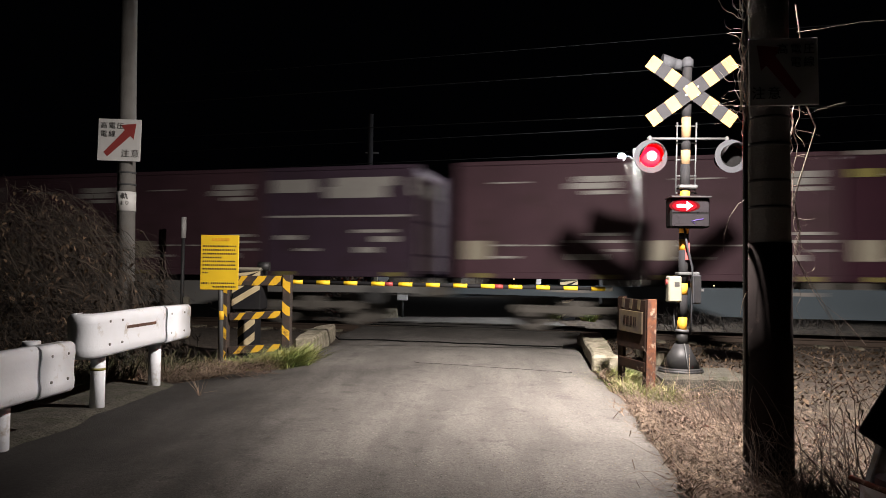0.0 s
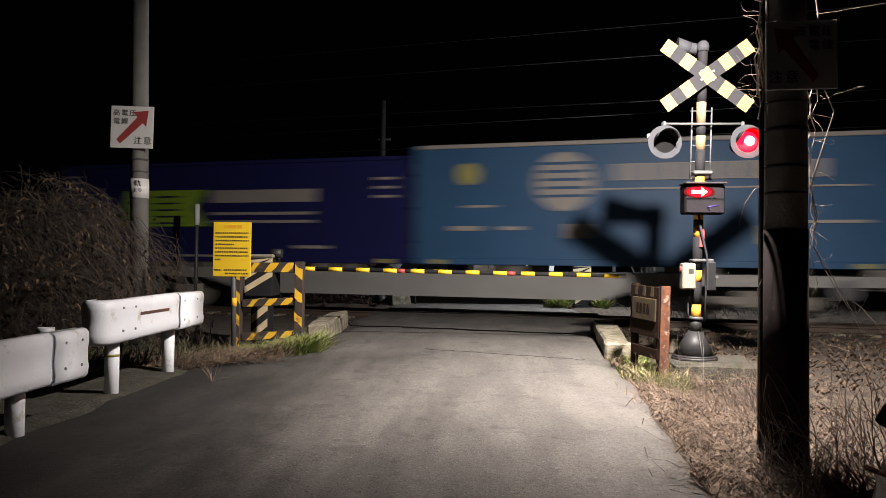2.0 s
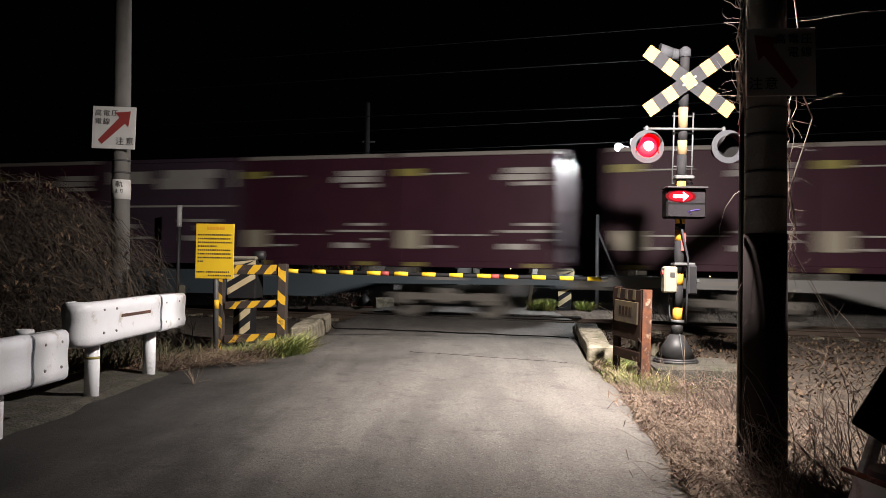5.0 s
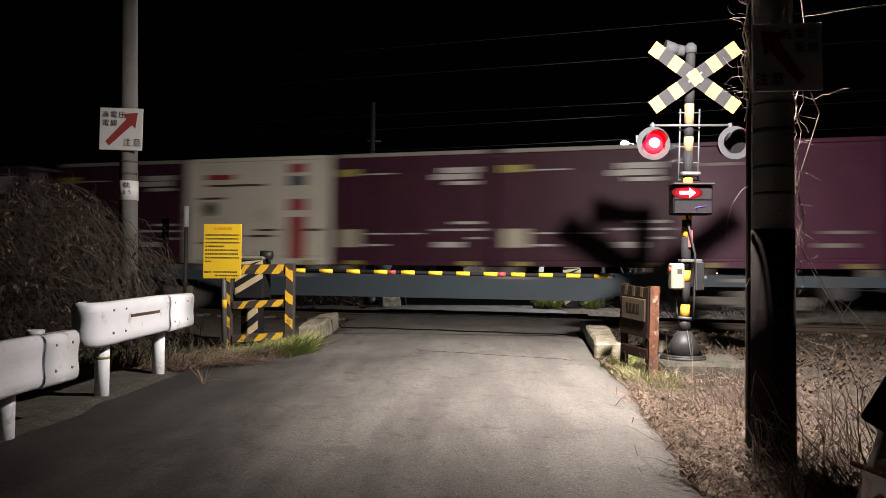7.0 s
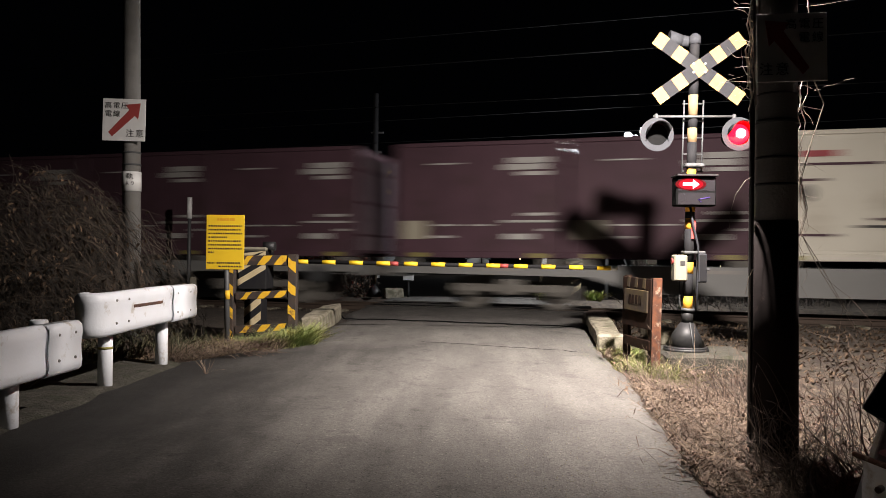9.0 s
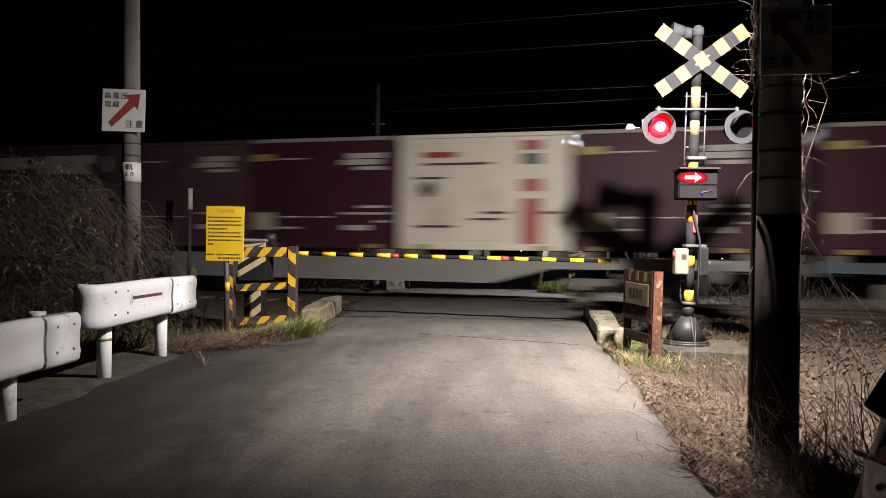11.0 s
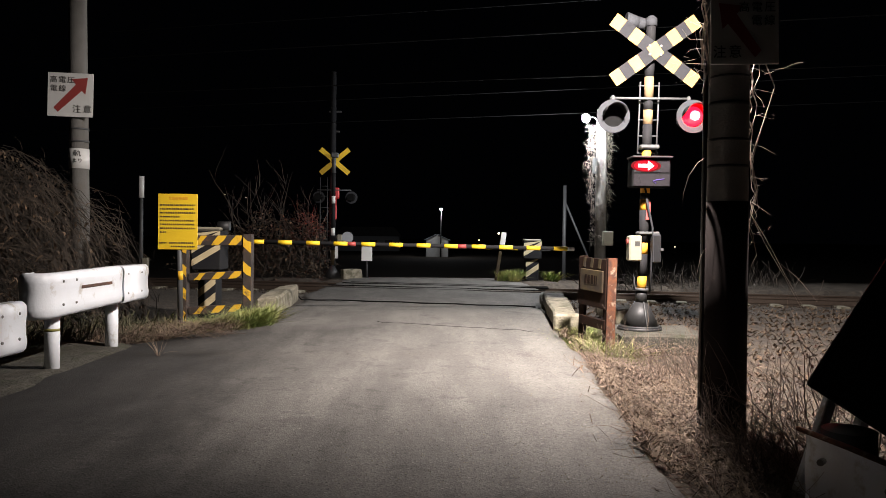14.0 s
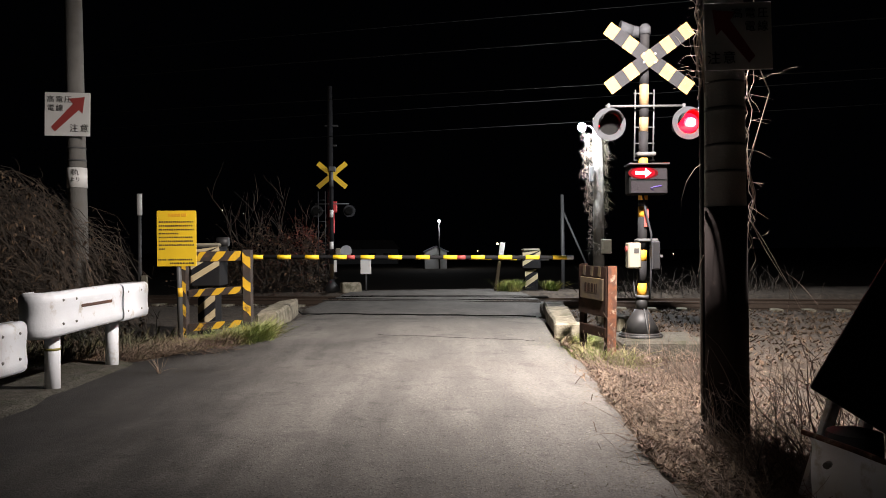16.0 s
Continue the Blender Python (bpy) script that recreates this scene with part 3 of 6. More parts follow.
def wheelset_bogie(parent, x, mat):
    frame_bm = box((x, -0.98, 0.47), (2.5, 0.1, 0.16), 0.02)
    box((x, 0.98, 0.47), (2.5, 0.1, 0.16), 0.02, bm=frame_bm)
    box((x, 0, 0.5), (0.4, 2.0, 0.2), 0.02, bm=frame_bm)
    for dx in (-0.95, 0.95):
        box((x + dx, -1.02, 0.43), (0.34, 0.16, 0.26), 0.03, bm=frame_bm)
        box((x + dx, 1.02, 0.43), (0.34, 0.16, 0.26), 0.03, bm=frame_bm)
    box((x, -1.03, 0.5), (0.5, 0.14, 0.34), 0.03, bm=frame_bm)
    bogie = part("bogie", frame_bm, mat, parent, "grimy cast steel bogie")
    for dx in (-0.95, 0.95):
        bm = rod((x + dx, -0.62, 0.43), (x + dx, -0.49, 0.43), 0.43, 0.43, 20)
        rod((x + dx, 0.49, 0.43), (x + dx, 0.62, 0.43), 0.43, 0.43, 20, bm=bm)
        rod((x + dx, -0.6, 0.43), (x + dx, 0.6, 0.43), 0.07, 0.07, 8, bm=bm)
        part("wheelset", bm, BOGIE, bogie, "pair of steel wheels on an axle")


def build_wagon(mat, label):
    """A container flat wagon; its origin is on the rail head in its middle."""
    w = thing("flat_wagon", pose(0, 0, 0), label, "railway wagon", "wagons of the freight train")
    L = 18.75
    out = [(-L / 2, 0.98), (-L / 2, 0.78), (-5.2, 0.74), (-4.0, 0.42), (4.0, 0.42), (5.2, 0.74), (L / 2, 0.78), (L / 2, 0.98)]
    for y in (-1.27, 1.21):
        part("side_sill", prism(out, 0.06, "y", y), mat, w, "fish-bellied steel side sill")
    bm = box((0, 0, 0.94), (L, 2.36, 0.07))
    for k in range(-8, 9):
        box((k * 1.12, 0, 0.82), (0.12, 2.3, 0.2), bm=bm)
    part("deck", bm, mat, w, "ribbed steel deck")
    for k in range(5):
        for dx in (-1.55, 1.55):
            for y in (-1.08, 1.08):
                part("support_block", box(((2 - k) * UNIT + dx, y, 1.04), (0.34, 0.22, 0.14), 0.01), BOGIE, w, "steel block that carries a container corner")
    for x in (-L / 2 - 0.02, L / 2 + 0.02):
        part("end_beam", box((x, 0, 0.84), (0.14, 2.5, 0.3), 0.02), mat, w)
        part("coupler", box((x + math.copysign(0.27, x), 0, 0.8), (0.6, 0.28, 0.26), 0.05), BOGIE, w, "automatic coupler")
    for x in (-6.85, 6.85):
        wheelset_bogie(w, x, BOGIE)
    bm = box((-1.2, -0.85, 0.62), (1.5, 0.6, 0.32), 0.04)
    part("brake_tank", bm, BOGIE, w, "grey brake equipment under the deck")
    rail_bm = tube([(L / 2 - 0.1, -1.24, 0.95), (L / 2 - 0.1, -1.24, 1.5), (L / 2 - 0.1, -0.7, 1.5), (L / 2 - 0.1, -0.7, 0.95)], 0.02)
    part("hand_rail", rail_bm, GALV, w, "steel end hand rail")
    part("handbrake_wheel", rod((L / 2 - 0.9, -1.31, 0.72), (L / 2 - 0.9, -1.285, 0.72), 0.2, 0.2, 16), GALV, w, "side handbrake wheel")
    for x in (-7.4, -3.1, 1.9, 6.5):
        part("lettering", box((x + 0.4, -1.272, 0.88), (0.8, 0.006, 0.07)), DIM_PALE, w, "small bar of pale lettering")
    return w


def shell(root, L, H, mat, ribs=0, cap=None):
    W = 2.45
    body = part("body", box((0, 0, 0.08 + (H - 0.16) / 2), (L - 0.1, W - 0.07, H - 0.16), 0.02), mat, root)
    for x in (-L / 2 + 0.06, L / 2 - 0.06):
        for y in (-W / 2 + 0.06, W / 2 - 0.06):
            part("corner_post", box((x, y, H / 2), (0.12, 0.12, H - 0.02), 0.015), mat, root)
    for z, h in ((0.07, 0.14), (H - 0.045, 0.09)):
        for y in (-W / 2 + 0.04, W / 2 - 0.04):
            part("top_rail" if z > 1 else "bottom_rail", box((0, y, z), (L - 0.24, 0.075, h), 0.012), cap if cap and z > 1 else mat, root)
    part("roof", box((0, 0, H - 0.03), (L - 0.26, W - 0.18, 0.05), 0.01), cap or mat, root)
    # doors with their lock bars, in the side and in the leading end
    for x in (-L * 0.17, -L * 0.02, L * 0.02, L * 0.17):
        part("lock_bar", box((x, -W / 2 + 0.02, H / 2), (0.025, 0.03, H - 0.34)), mat, root, "upright door lock bar")
    part("end_panel", box((L / 2 - 0.052, 0, H / 2), (0.02, W - 0.3, H - 0.3)), END_LIT if mat is not IVORY else mat, root, "worn end wall, paler for the lamp light on it")
    for z in (0.5, 1.25, 2.0):
        part("end_rib", box((L / 2 - 0.045, 0, z), (0.03, W - 0.3, 0.06), 0.01), mat, root)
    if ribs:
        for k in range(ribs):
            part("rib", box((-L / 2 + 0.3 + (L - 0.6) * k / (ribs - 1), -W / 2 + 0.02, H / 2), (0.09, 0.04, H - 0.4), 0.012), mat, root, "pressed upright rib")
    for x in (-L / 2 + 0.55, L / 2 - 0.55):
        part("fork_pocket", box((x, -W / 2 + 0.005, 0.06), (0.3, 0.03, 0.09)), OLIVE, root, "dull yellow fork pocket edge")
    return body


def plate(root, x, z, w, h, mat, name="marking", label=""):
    part(name, box((x, -1.222, z), (w, 0.012, h)), mat, root, label)


def rows_of_writing(root, items, mat):
    for x0, x1, z, h in items:
        part("lettering", box(((x0 + x1) / 2, -1.2235, z), (x1 - x0, 0.01, h)), mat, root, "bar of unreadable lettering")


def container_new(mat, label):
    c = thing("freight_container", pose(0, 0, 0), label, "container", "containers on the freight train")
    shell(c, 3.715, 2.5, mat, cap=DIM_PALE if mat is MAROON else None)
    # emblem of plain slanted shapes
    for dx, dz, w, h in ((0, 0.09, 0.95, 0.12), (-0.12, -0.05, 1.05, 0.12), (0.08, -0.19, 0.75, 0.08)):
        plate(c, 1.12 + dx, 1.98 + dz, w * 0.9, h, PALE, "emblem", "white emblem of plain bars")
    if mat is MAROON:
        plate(c, -1.47, 2.07, 0.55, 0.16, OLIVE, "emblem", "dull yellow emblem plate")
    plate(c, -1.42, 0.6, 0.55, 0.4, CREAM_PLATE, "label_plate", "cream data plate")
    rows_of_writing(c, ((-1.1, -0.35, 2.03, 0.03), (0.55, 1.7, 0.78, 0.05), (0.95, 1.6, 0.93, 0.06), (0.6, 1.2, 0.46, 0.12), (1.35, 1.65, 0.6, 0.05), (-1.0, -0.4, 0.7, 0.035),
                        (-0.2, 0.3, 0.7, 0.03), (-1.05, -0.55, 0.45, 0.05)), PALE)
    return c


def container_old(mat, label, plated=False):
    c = thing("freight_container", pose(0, 0, 0), label, "container", "containers on the freight train")
    shell(c, 3.715, 2.5, mat)
    for x, z, w, h in ((-1.1, 2.06, 1.1, 0.3), (0.6, 2.13, 1.5, 0.2), (0.42, 1.9, 1.45, 0.26)):
        plate(c, x, z, w, h, PALE, "emblem", "wide white emblem of plain blocks")
    plate(c, 0.0, 1.36, 3.4, 0.045, PALE, "stripe", "thin white stripe")
    if plated:
        plate(c, -1.3, 0.66, 0.52, 0.4, CREAM_PLATE, "label_plate", "cream data plate")
    rows_of_writing(c, ((-1.5, -0.9, 0.88, 0.1), (0.4, 1.35, 1.02, 0.07), (0.85, 1.4, 0.84, 0.12), (0.45, 0.95, 0.6, 0.12), (-1.0, -0.5, 0.6, 0.06)), PALE)
    plate(c, 1.77, 2.0, 0.1, 0.4, PALE, "label_plate", "white corner plate")
    part("end_plate", box((1.858, 0, 1.98), (0.02, 0.9, 0.3)), PALE, c, "white plate on the end wall")
    return c


def container_ivory(stripe, label):
    c = thing("freight_container", pose(0, 0, 0), label, "container", "containers on the freight train")
    shell(c, 3.715, 2.5, IVORY, 14)
    if stripe is STRIPE_RED:
        for z, h in ((0.62, 0.95), (1.38, 0.26), (2.22, 0.2)):
            plate(c, 1.05, z, 0.4, h, stripe, "stripe", "broad upright coloured stripe")
        plate(c, 1.05, 1.93, 0.4, 0.22, DECK_TEAL, "stripe", "grey-green block above the stripe")
    elif stripe is STRIPE_BLUE:
        plate(c, 0.5, 1.02, 0.44, 1.25, stripe, "stripe", "broad upright coloured stripe")
    else:
        plate(c, 0.85, 1.45, 0.4, 0.24, stripe, "stripe", "small dark blue block")
    plate(c, -0.95, 2.05, 0.75, 0.12, stripe, "emblem", "thin coloured emblem bar")
    part("emblem", rod((-1.2, -1.215, 1.3), (-1.2, -1.232, 1.3), 0.17, 0.17, 20), INK, c, "dark round emblem")
    rows_of_writing(c, ((-1.5, -0.8, 1.55, 0.05), (-1.3, 0.2, 1.85, 0.05), (0.0, 0.6, 0.8, 0.05), (1.3, 1.7, 0.8, 0.05), (-1.5, -0.6, 0.5, 0.05)), MAROON_GREY)
    plate(c, 0.1, 0.66, 0.7, 0.05, INK, "label_plate")
    return c


def container_ribbed():
    c = thing("freight_container", pose(0, 0, 0), "dark maroon freight container with ribbed sides", "container", "containers on the freight train")
    shell(c, 3.715, 2.5, PLUM, 18)
    rows_of_writing(c, ((-1.5, -0.8, 2.05, 0.06), (0.7, 1.4, 0.7, 0.06), (0.6, 1.2, 0.45, 0.08)), DIM_PALE)
    return c


def container_dark_blue():
    c = thing("freight_container", pose(0, 0, 0), "dark blue freight container with a pale band", "container", "containers on the freight train")
    shell(c, 3.715, 2.5, NAVY_GREY)
    plate(c, 0.1, 1.9, 2.4, 0.3, DIM_PALE, "stripe", "pale band of plain blocks")
    rows_of_writing(c, ((-1.4, -0.4, 0.8, 0.06), (0.5, 1.4, 0.7, 0.08)), DIM_PALE)
    return c


def container_long(mat, label, navy=False):
    c = thing("freight_container", pose(0, 0, 0), label, "container", "containers on the freight train")
    shell(c, 9.41, 2.4 if navy else 2.6, mat, cap=None if navy else DIM_PALE)
    if navy:
        bm = prism([(-2.85, 0.84), (-2.7, 1.72), (-0.45, 1.72), (-0.75, 1.28), (-0.4, 0.84)], 0.012, "y", -1.228)
        part("emblem", bm, LIME, c, "bright green emblem of a plain slanted shape")
        for z in (0.92, 1.08, 1.24, 1.40, 1.56):
            part("emblem", box((-1.55, -1.234, z), (0.75, 0.01, 0.04)), NAVY, c)
        rows_of_writing(c, ((-0.3, 2.45, 1.55, 0.3), (-0.3, 2.4, 1.14, 0.07), (-0.3, 2.4, 0.95, 0.07), (1.9, 2.8, 0.36, 0.07), (-4.1, -3.55, 0.95, 0.26), (-1.2, 0.4, 0.14, 0.05),
                            (3.9, 4.4, 1.9, 0.06), (3.9, 4.4, 1.7, 0.06), (3.9, 4.4, 1.5, 0.06), (-4.5, -4.15, 2.1, 0.05), (-4.5, -4.15, 1.95, 0.05), (-4.5, -4.15, 1.8, 0.05), (-4.5, -4.15, 1.65, 0.05)), DIM_PALE)
    else:
        bm = rod((-1.45, -1.214, 1.75), (-1.45, -1.232, 1.75), 0.62, 0.62, 28)
        part("emblem", bm, DIM_PALE, c, "pale round emblem")
        for z in (1.45, 1.62, 1.79, 1.96, 2.13):
            part("emblem", box((-1.45, -1.236, z), (1.0, 0.01, 0.06)), mat, c)
        plate(c, 1.5, 1.92, 3.9, 0.34, DIM_PALE, "stripe", "pale band of plain blocks")
        for k in range(9):
            part("lettering", box((-0.2 + 0.42 * k, -1.231, 1.92), (0.1, 0.01, 0.3)), mat, c)
        plate(c, 1.6, 1.58, 5.0, 0.035, DIM_PALE, "stripe")
        part("emblem", rod((-3.5, -1.214, 1.95), (-3.5, -1.23, 1.95), 0.24, 0.24, 20), OLIVE, c, "yellow round emblem")
        rows_of_writing(c, ((-3.9, -3.2, 0.78, 0.1), (-2.8, -2.3, 0.78, 0.08), (-1.4, -0.9, 0.72, 0.3), (-3.6, -2.9, 1.25, 0.05), (3.0, 4.2, 0.9, 0.06)), DIM_PALE)
        plate(c, 2.6, 0.65, 0.5, 0.35, OLIVE, "label_plate", "yellow-green label plate")
    return c


def build_train():
    kinds = {
        "A": container_new(MAROON, "maroon freight container with a white emblem and cream plates"),
        "M": container_new(MAROON_GREY, "faded greyish maroon freight container with pale markings"),
        "P": container_old(MAROON_GREY, "greyish maroon freight container with white emblem blocks and a cream plate", True),
        "B": container_old(PURPLE_GREY, "old purple-grey freight container with a wide white emblem"),
        "C": container_ivory(STRIPE_RED, "ivory freight container with an upright red stripe"),
        "D": container_ivory(STRIPE_BLUE, "ivory freight container with an upright light blue stripe"),
        "E": container_ivory(STRIPE_NAVY, "ivory freight container with an upright dark blue stripe"),
        "R": container_ribbed(),
        "F": container_dark_blue(),
        "G": container_long(SKY_BLUE, "long blue freight container with a pale round emblem"),
        "H": container_long(NAVY, "long navy blue freight container with a green emblem", True),
    }
    wagons = {
        "t": build_wagon(DECK_TEAL, "blue-grey steel container flat wagon with fish-bellied sills"),
        "g": build_wagon(DECK_GREY, "grey steel container flat wagon with fish-bellied sills"),
        "b": build_wagon(DECK_BLUE, "blue steel container flat wagon with fish-bellied sills"),
    }
    used = set()

    def take(ob):
        if ob.name in used:
            return copy_thing(ob, pose(0, 0, 0))
        used.add(ob.name)
        return ob

    load = ("tAAAMM", "gBMMPA", "bAAAAA", "gGH", "t", "tAAAAB", "gDFAAA", "tAABAA", "gAABPP", "tRAACA", "gBAPCC", "gBCCMM", "gMMMMM", "tAAABA",
            "gACAMB", "gMEAAM")
    for k, row in enumerate(load):
        lead = -PITCH * (k - 1)
        MOVING.append((take(wagons[row[0]]), lead - 9.4, RAIL_Z))
        s = lead
        for c in row[1:]:
            length = 9.41 if c in "GH" else 3.715
            MOVING.append((take(kinds[c]), s - length / 2, RAIL_Z + 1.115))
            s -= length + (UNIT - 3.715 if length < 5 else 0.13)


build_train()


# ---- crossing signal ----
FLASH = []       # (lens, whether it shines first)


def signal_lamp(parent, x, z, y, ahead, first):
    """A round flashing lamp on its backing plate. ahead: -1 shines to the camera, 1 away from it."""
    m = pose(x, y, z, 0, 0, 0 if ahead < 0 else 180)
    bm = bmesh.new()
    n, r0, r1 = 36, 0.112, 0.172
    rings = []
    for yy in (-0.006, 0.006):
        for r in (r0, r1):
            rings.append([bm.verts.new((r * math.cos(2 * math.pi * i / n), yy, r * math.sin(2 * math.pi * i / n))) for i in range(n)])
    for i in range(n):
        j = (i + 1) % n
        for a, b in ((0, 1), (1, 3), (3, 2), (2, 0)):
            bm.faces.new((rings[a][i], rings[a][j], rings[b][j], rings[b][i]))
    bmesh.ops.recalc_face_normals(bm, faces=bm.faces[:])
    lamp = part("signal_lamp", bm, PLATE_GREY, parent, "round grey backing plate of a flashing lamp")
    lamp.matrix_basis = m
    # housing behind the plate, open to the front
    bm = rod((0, 0.004, 0), (0, 0.23, 0), 0.114, 0.1, 28, caps=False)
    bmesh.ops.contextual_create(bm, geom=[v for v in bm.verts if v.co.y > 0.2])
    part("housing", bm, RUBBER, lamp, "black lamp housing")
    # hood over the lens
    bm = bmesh.new()
    rows = []
    for yy, lo in ((-0.005, -0.15), (-0.17, 0.35)):
        rows.append([bm.verts.new((0.116 * math.cos(a), yy, 0.116 * math.sin(a)))
                     for a in [lo + (math.pi - 2 * lo) * i / 16 for i in range(17)]])
    for i in range(16):
        bm.faces.new((rows[0][i], rows[0][i + 1], rows[1][i + 1], rows[1][i])).smooth = True
    hood = part("hood", bm, BLACK_PAINT, lamp, "black hood over the lens")
    mod = hood.modifiers.new("thick", "SOLIDIFY")
    mod.thickness = 0.004
    # the lens turns within its housing: bright face out when it flashes
    bm = bmesh.new()
    bmesh.ops.create_circle(bm, cap_ends=True, radius=0.1128, segments=28)
    turned(bm, pose(0, 0.004, 0, 90))
    lens = part("lens", bm, RUBBER, lamp, "round red lens, flashing in turn")
    bm = bmesh.new()
    bmesh.ops.create_uvsphere(bm, u_segments=24, v_segments=12, radius=0.104)
    bmesh.ops.delete(bm, geom=[v for v in bm.verts if v.co.z < -0.001], context="VERTS")
    bmesh.ops.scale(bm, vec=(1, 1, 0.75), verts=bm.verts)
    turned(bm, pose(0, 0, 0, 90))
    red = bm
    me = bpy.data.meshes.new("glow")
    red.to_mesh(me)
    red.free()
    b2 = bmesh.new()
    b2.from_mesh(lens.data)
    for f in b2.faces:
        f.material_index = 0
    k = len(b2.faces)
    b2.from_mesh(me)
    b2.faces.ensure_lookup_table()
    for f in b2.faces[k:]:
        f.material_index = 2 if f.calc_center_median().xz.length < 0.062 else 1
        f.smooth = True
    b2.to_mesh(lens.data)
    b2.free()
    lens.data.materials.append(RED_GLOW)
    lens.data.materials.append(RED_CORE)
    FLASH.append((lens, first))
    return lamp


def striped_post(parent, x0, z0, x1, z1, r, bands, y=0.0):
    """bands: (fraction from the foot, material)."""
    cuts = [b[0] for b in bands] + [1.0]
    for (a, mat), b in zip(bands, cuts[1:]):
        part("post_band", rod((x0 + (x1 - x0) * a, y, z0 + (z1 - z0) * a), (x0 + (x1 - x0) * b, y, z0 + (z1 - z0) * b), r, r, 20), mat, parent)


def crossbuck(parent, cx, cz, y, half_w, half_h, thick, colours, lean=0.0):
    """Two crossed striped boards."""
    for sgn in (1, -1):
        L = 2 * math.hypot(half_w, half_h)
        ang = math.degrees(math.atan2(half_h, half_w)) * sgn
        n = len(colours)
        blade = None
        for k, mat in enumerate(colours):
            a = -L / 2 + L * k / n
            m = pose(cx, y - (0.012 if sgn > 0 else 0.0), cz, 0, -ang + lean, 0)
            bm = turned(box((a + L / n / 2, 0, 0), (L / n - 0.0005, 0.01, thick), 0.0), m)
            ob = part("crossbuck_board" if blade is None else "stripe", bm, mat, parent if blade is None else blade,
                      "reflective striped crossing board" if blade is None else "")
            blade = blade or ob


def build_signal():
    base = Vector((2.33, 7.6, 0.45))
    s = thing("crossing_signal", pose(*base), "striped level crossing signal with flashing red lamps and an arrow box", "crossing signal",
              "level crossing signals")
    xt = 0.075
    # cone foot
    bm = rod((0, 0, 0), (0, 0, 0.03), 0.23, 0.23, 32)
    rod((0, 0, 0.03), (0, 0, 0.05), 0.225, 0.205, 32, bm=bm)
    rod((0, 0, 0.05), (0.012, 0, 0.29), 0.205, 0.07, 32, bm=bm)
    rod((0.012, 0, 0.29), (0.015, 0, 0.43), 0.06, 0.06, 24, bm=bm)
    part("foot", bm, DARK_IRON, s, "black cast iron cone foot")
    part("collar", rod((0.013, 0, 0.41), (0.015, 0, 0.44), 0.075, 0.075, 20), GALV, s)
    part("cable", tube([(0.015, -0.215, 0.05), (0.015, -0.15, 0.18), (0.015, -0.085, 0.3)], 0.007), GALV, s, "pale cable down the cone")
    part("conduit", tube([(-0.075, -0.05, 0.43), (-0.085, -0.06, 0.5), (-0.085, -0.06, 0.76)], 0.011), GALV, s, "steel conduit running up the post")
    K, Y, W = BLACK_PAINT, ORANGE, POST_CREAM
    bands = [(0.0, Y), (0.048, K), (0.13, Y), (0.172, K), (0.293, Y), (0.332, K), (0.356, Y), (0.415, K), (0.478, Y), (0.512, K), (0.61, W), (0.663, K), (0.707, W),
             (0.785, K), (0.844, W), (0.902, K)]
    striped_post(s, 0.015, 0.43, xt, 3.28, 0.049, bands)
    bm = rod((xt, 0, 3.2), (xt, 0, 3.28), 0.06, 0.06, 20)
    rod((xt, 0, 3.28), (xt, 0, 3.31), 0.06, 0.03, 20, bm=bm)
    part("cap", bm, PLATE_GREY, s, "grey domed post cap")
    bm = turned(rod((0, 0, 0.09), (0, 0, 0.23), 0.06, 0.085, 18, bm=rod((0, 0, 0), (0, 0, 0.09), 0.055, 0.06, 18)), pose(xt - 0.03, 0.06, 3.24, 0, -80, 0))
    part("bell_horn", bm, PLATE_GREY, s, "grey alarm loudspeaker horn")
    crossbuck(s, xt + 0.015, 2.925, -0.085, 0.44, 0.32, 0.15, [CREAM, BOARD_GREY] * 4 + [CREAM])
    for dx, dz in ((-0.06, 0.045), (0.06, 0.045), (-0.06, -0.045), (0.06, -0.045)):
        part("board_bolt", rod((xt + 0.015 + dx, -0.112, 2.925 + dz), (xt + 0.015 + dx, -0.08, 2.925 + dz), 0.011, 0.011, 8), BOLT, s)
    # arm with its two lamps
    part("lamp_arm", rod((xt - 0.44, -0.05, 2.43), (xt + 0.41, -0.05, 2.435), 0.014, 0.014, 10), GALV, s, "thin steel arm that carries the lamps")
    for dx in (-0.41, 0.39):
        part("hanger", box((xt + dx, -0.05, 2.43), (0.035, 0.05, 0.06), 0.01), GALV, s)
    signal_lamp(s, xt - 0.43, 2.225, -0.16, -1, True)
    signal_lamp(s, xt + 0.40, 2.235, -0.16, -1, False)
    # step irons beside the post
    for dx in (-0.1, 0.1):
        part("step_rail", tube([(xt + dx - 0.02, 0.02, 1.86), (xt + dx, 0.02, 2.62)], 0.009), GALV, s, "thin steel step rail")
    for z in (1.87, 2.05, 2.22, 2.4, 2.58):
        part("step_iron", rod((xt - 0.12, 0.02, z), (xt + 0.1, 0.02, z), 0.008, 0.008, 8), GALV, s)
    part("clamp", box((xt - 0.01, 0, 1.93), (0.2, 0.14, 0.04), 0.01), GALV, s)
    part("clamp", box((0.07, 0, 1.02), (0.22, 0.14, 0.035), 0.01), GALV, s)
    # direction indicator
    bx = part("direction_box", box((0.03, -0.14, 1.64), (0.40, 0.18, 0.3), 0.015), RUBBER, s, "black box with a lit red arrow")
    part("box_roof", box((0.03, -0.16, 1.80), (0.41, 0.24, 0.018), 0.004), DARK_IRON, bx)
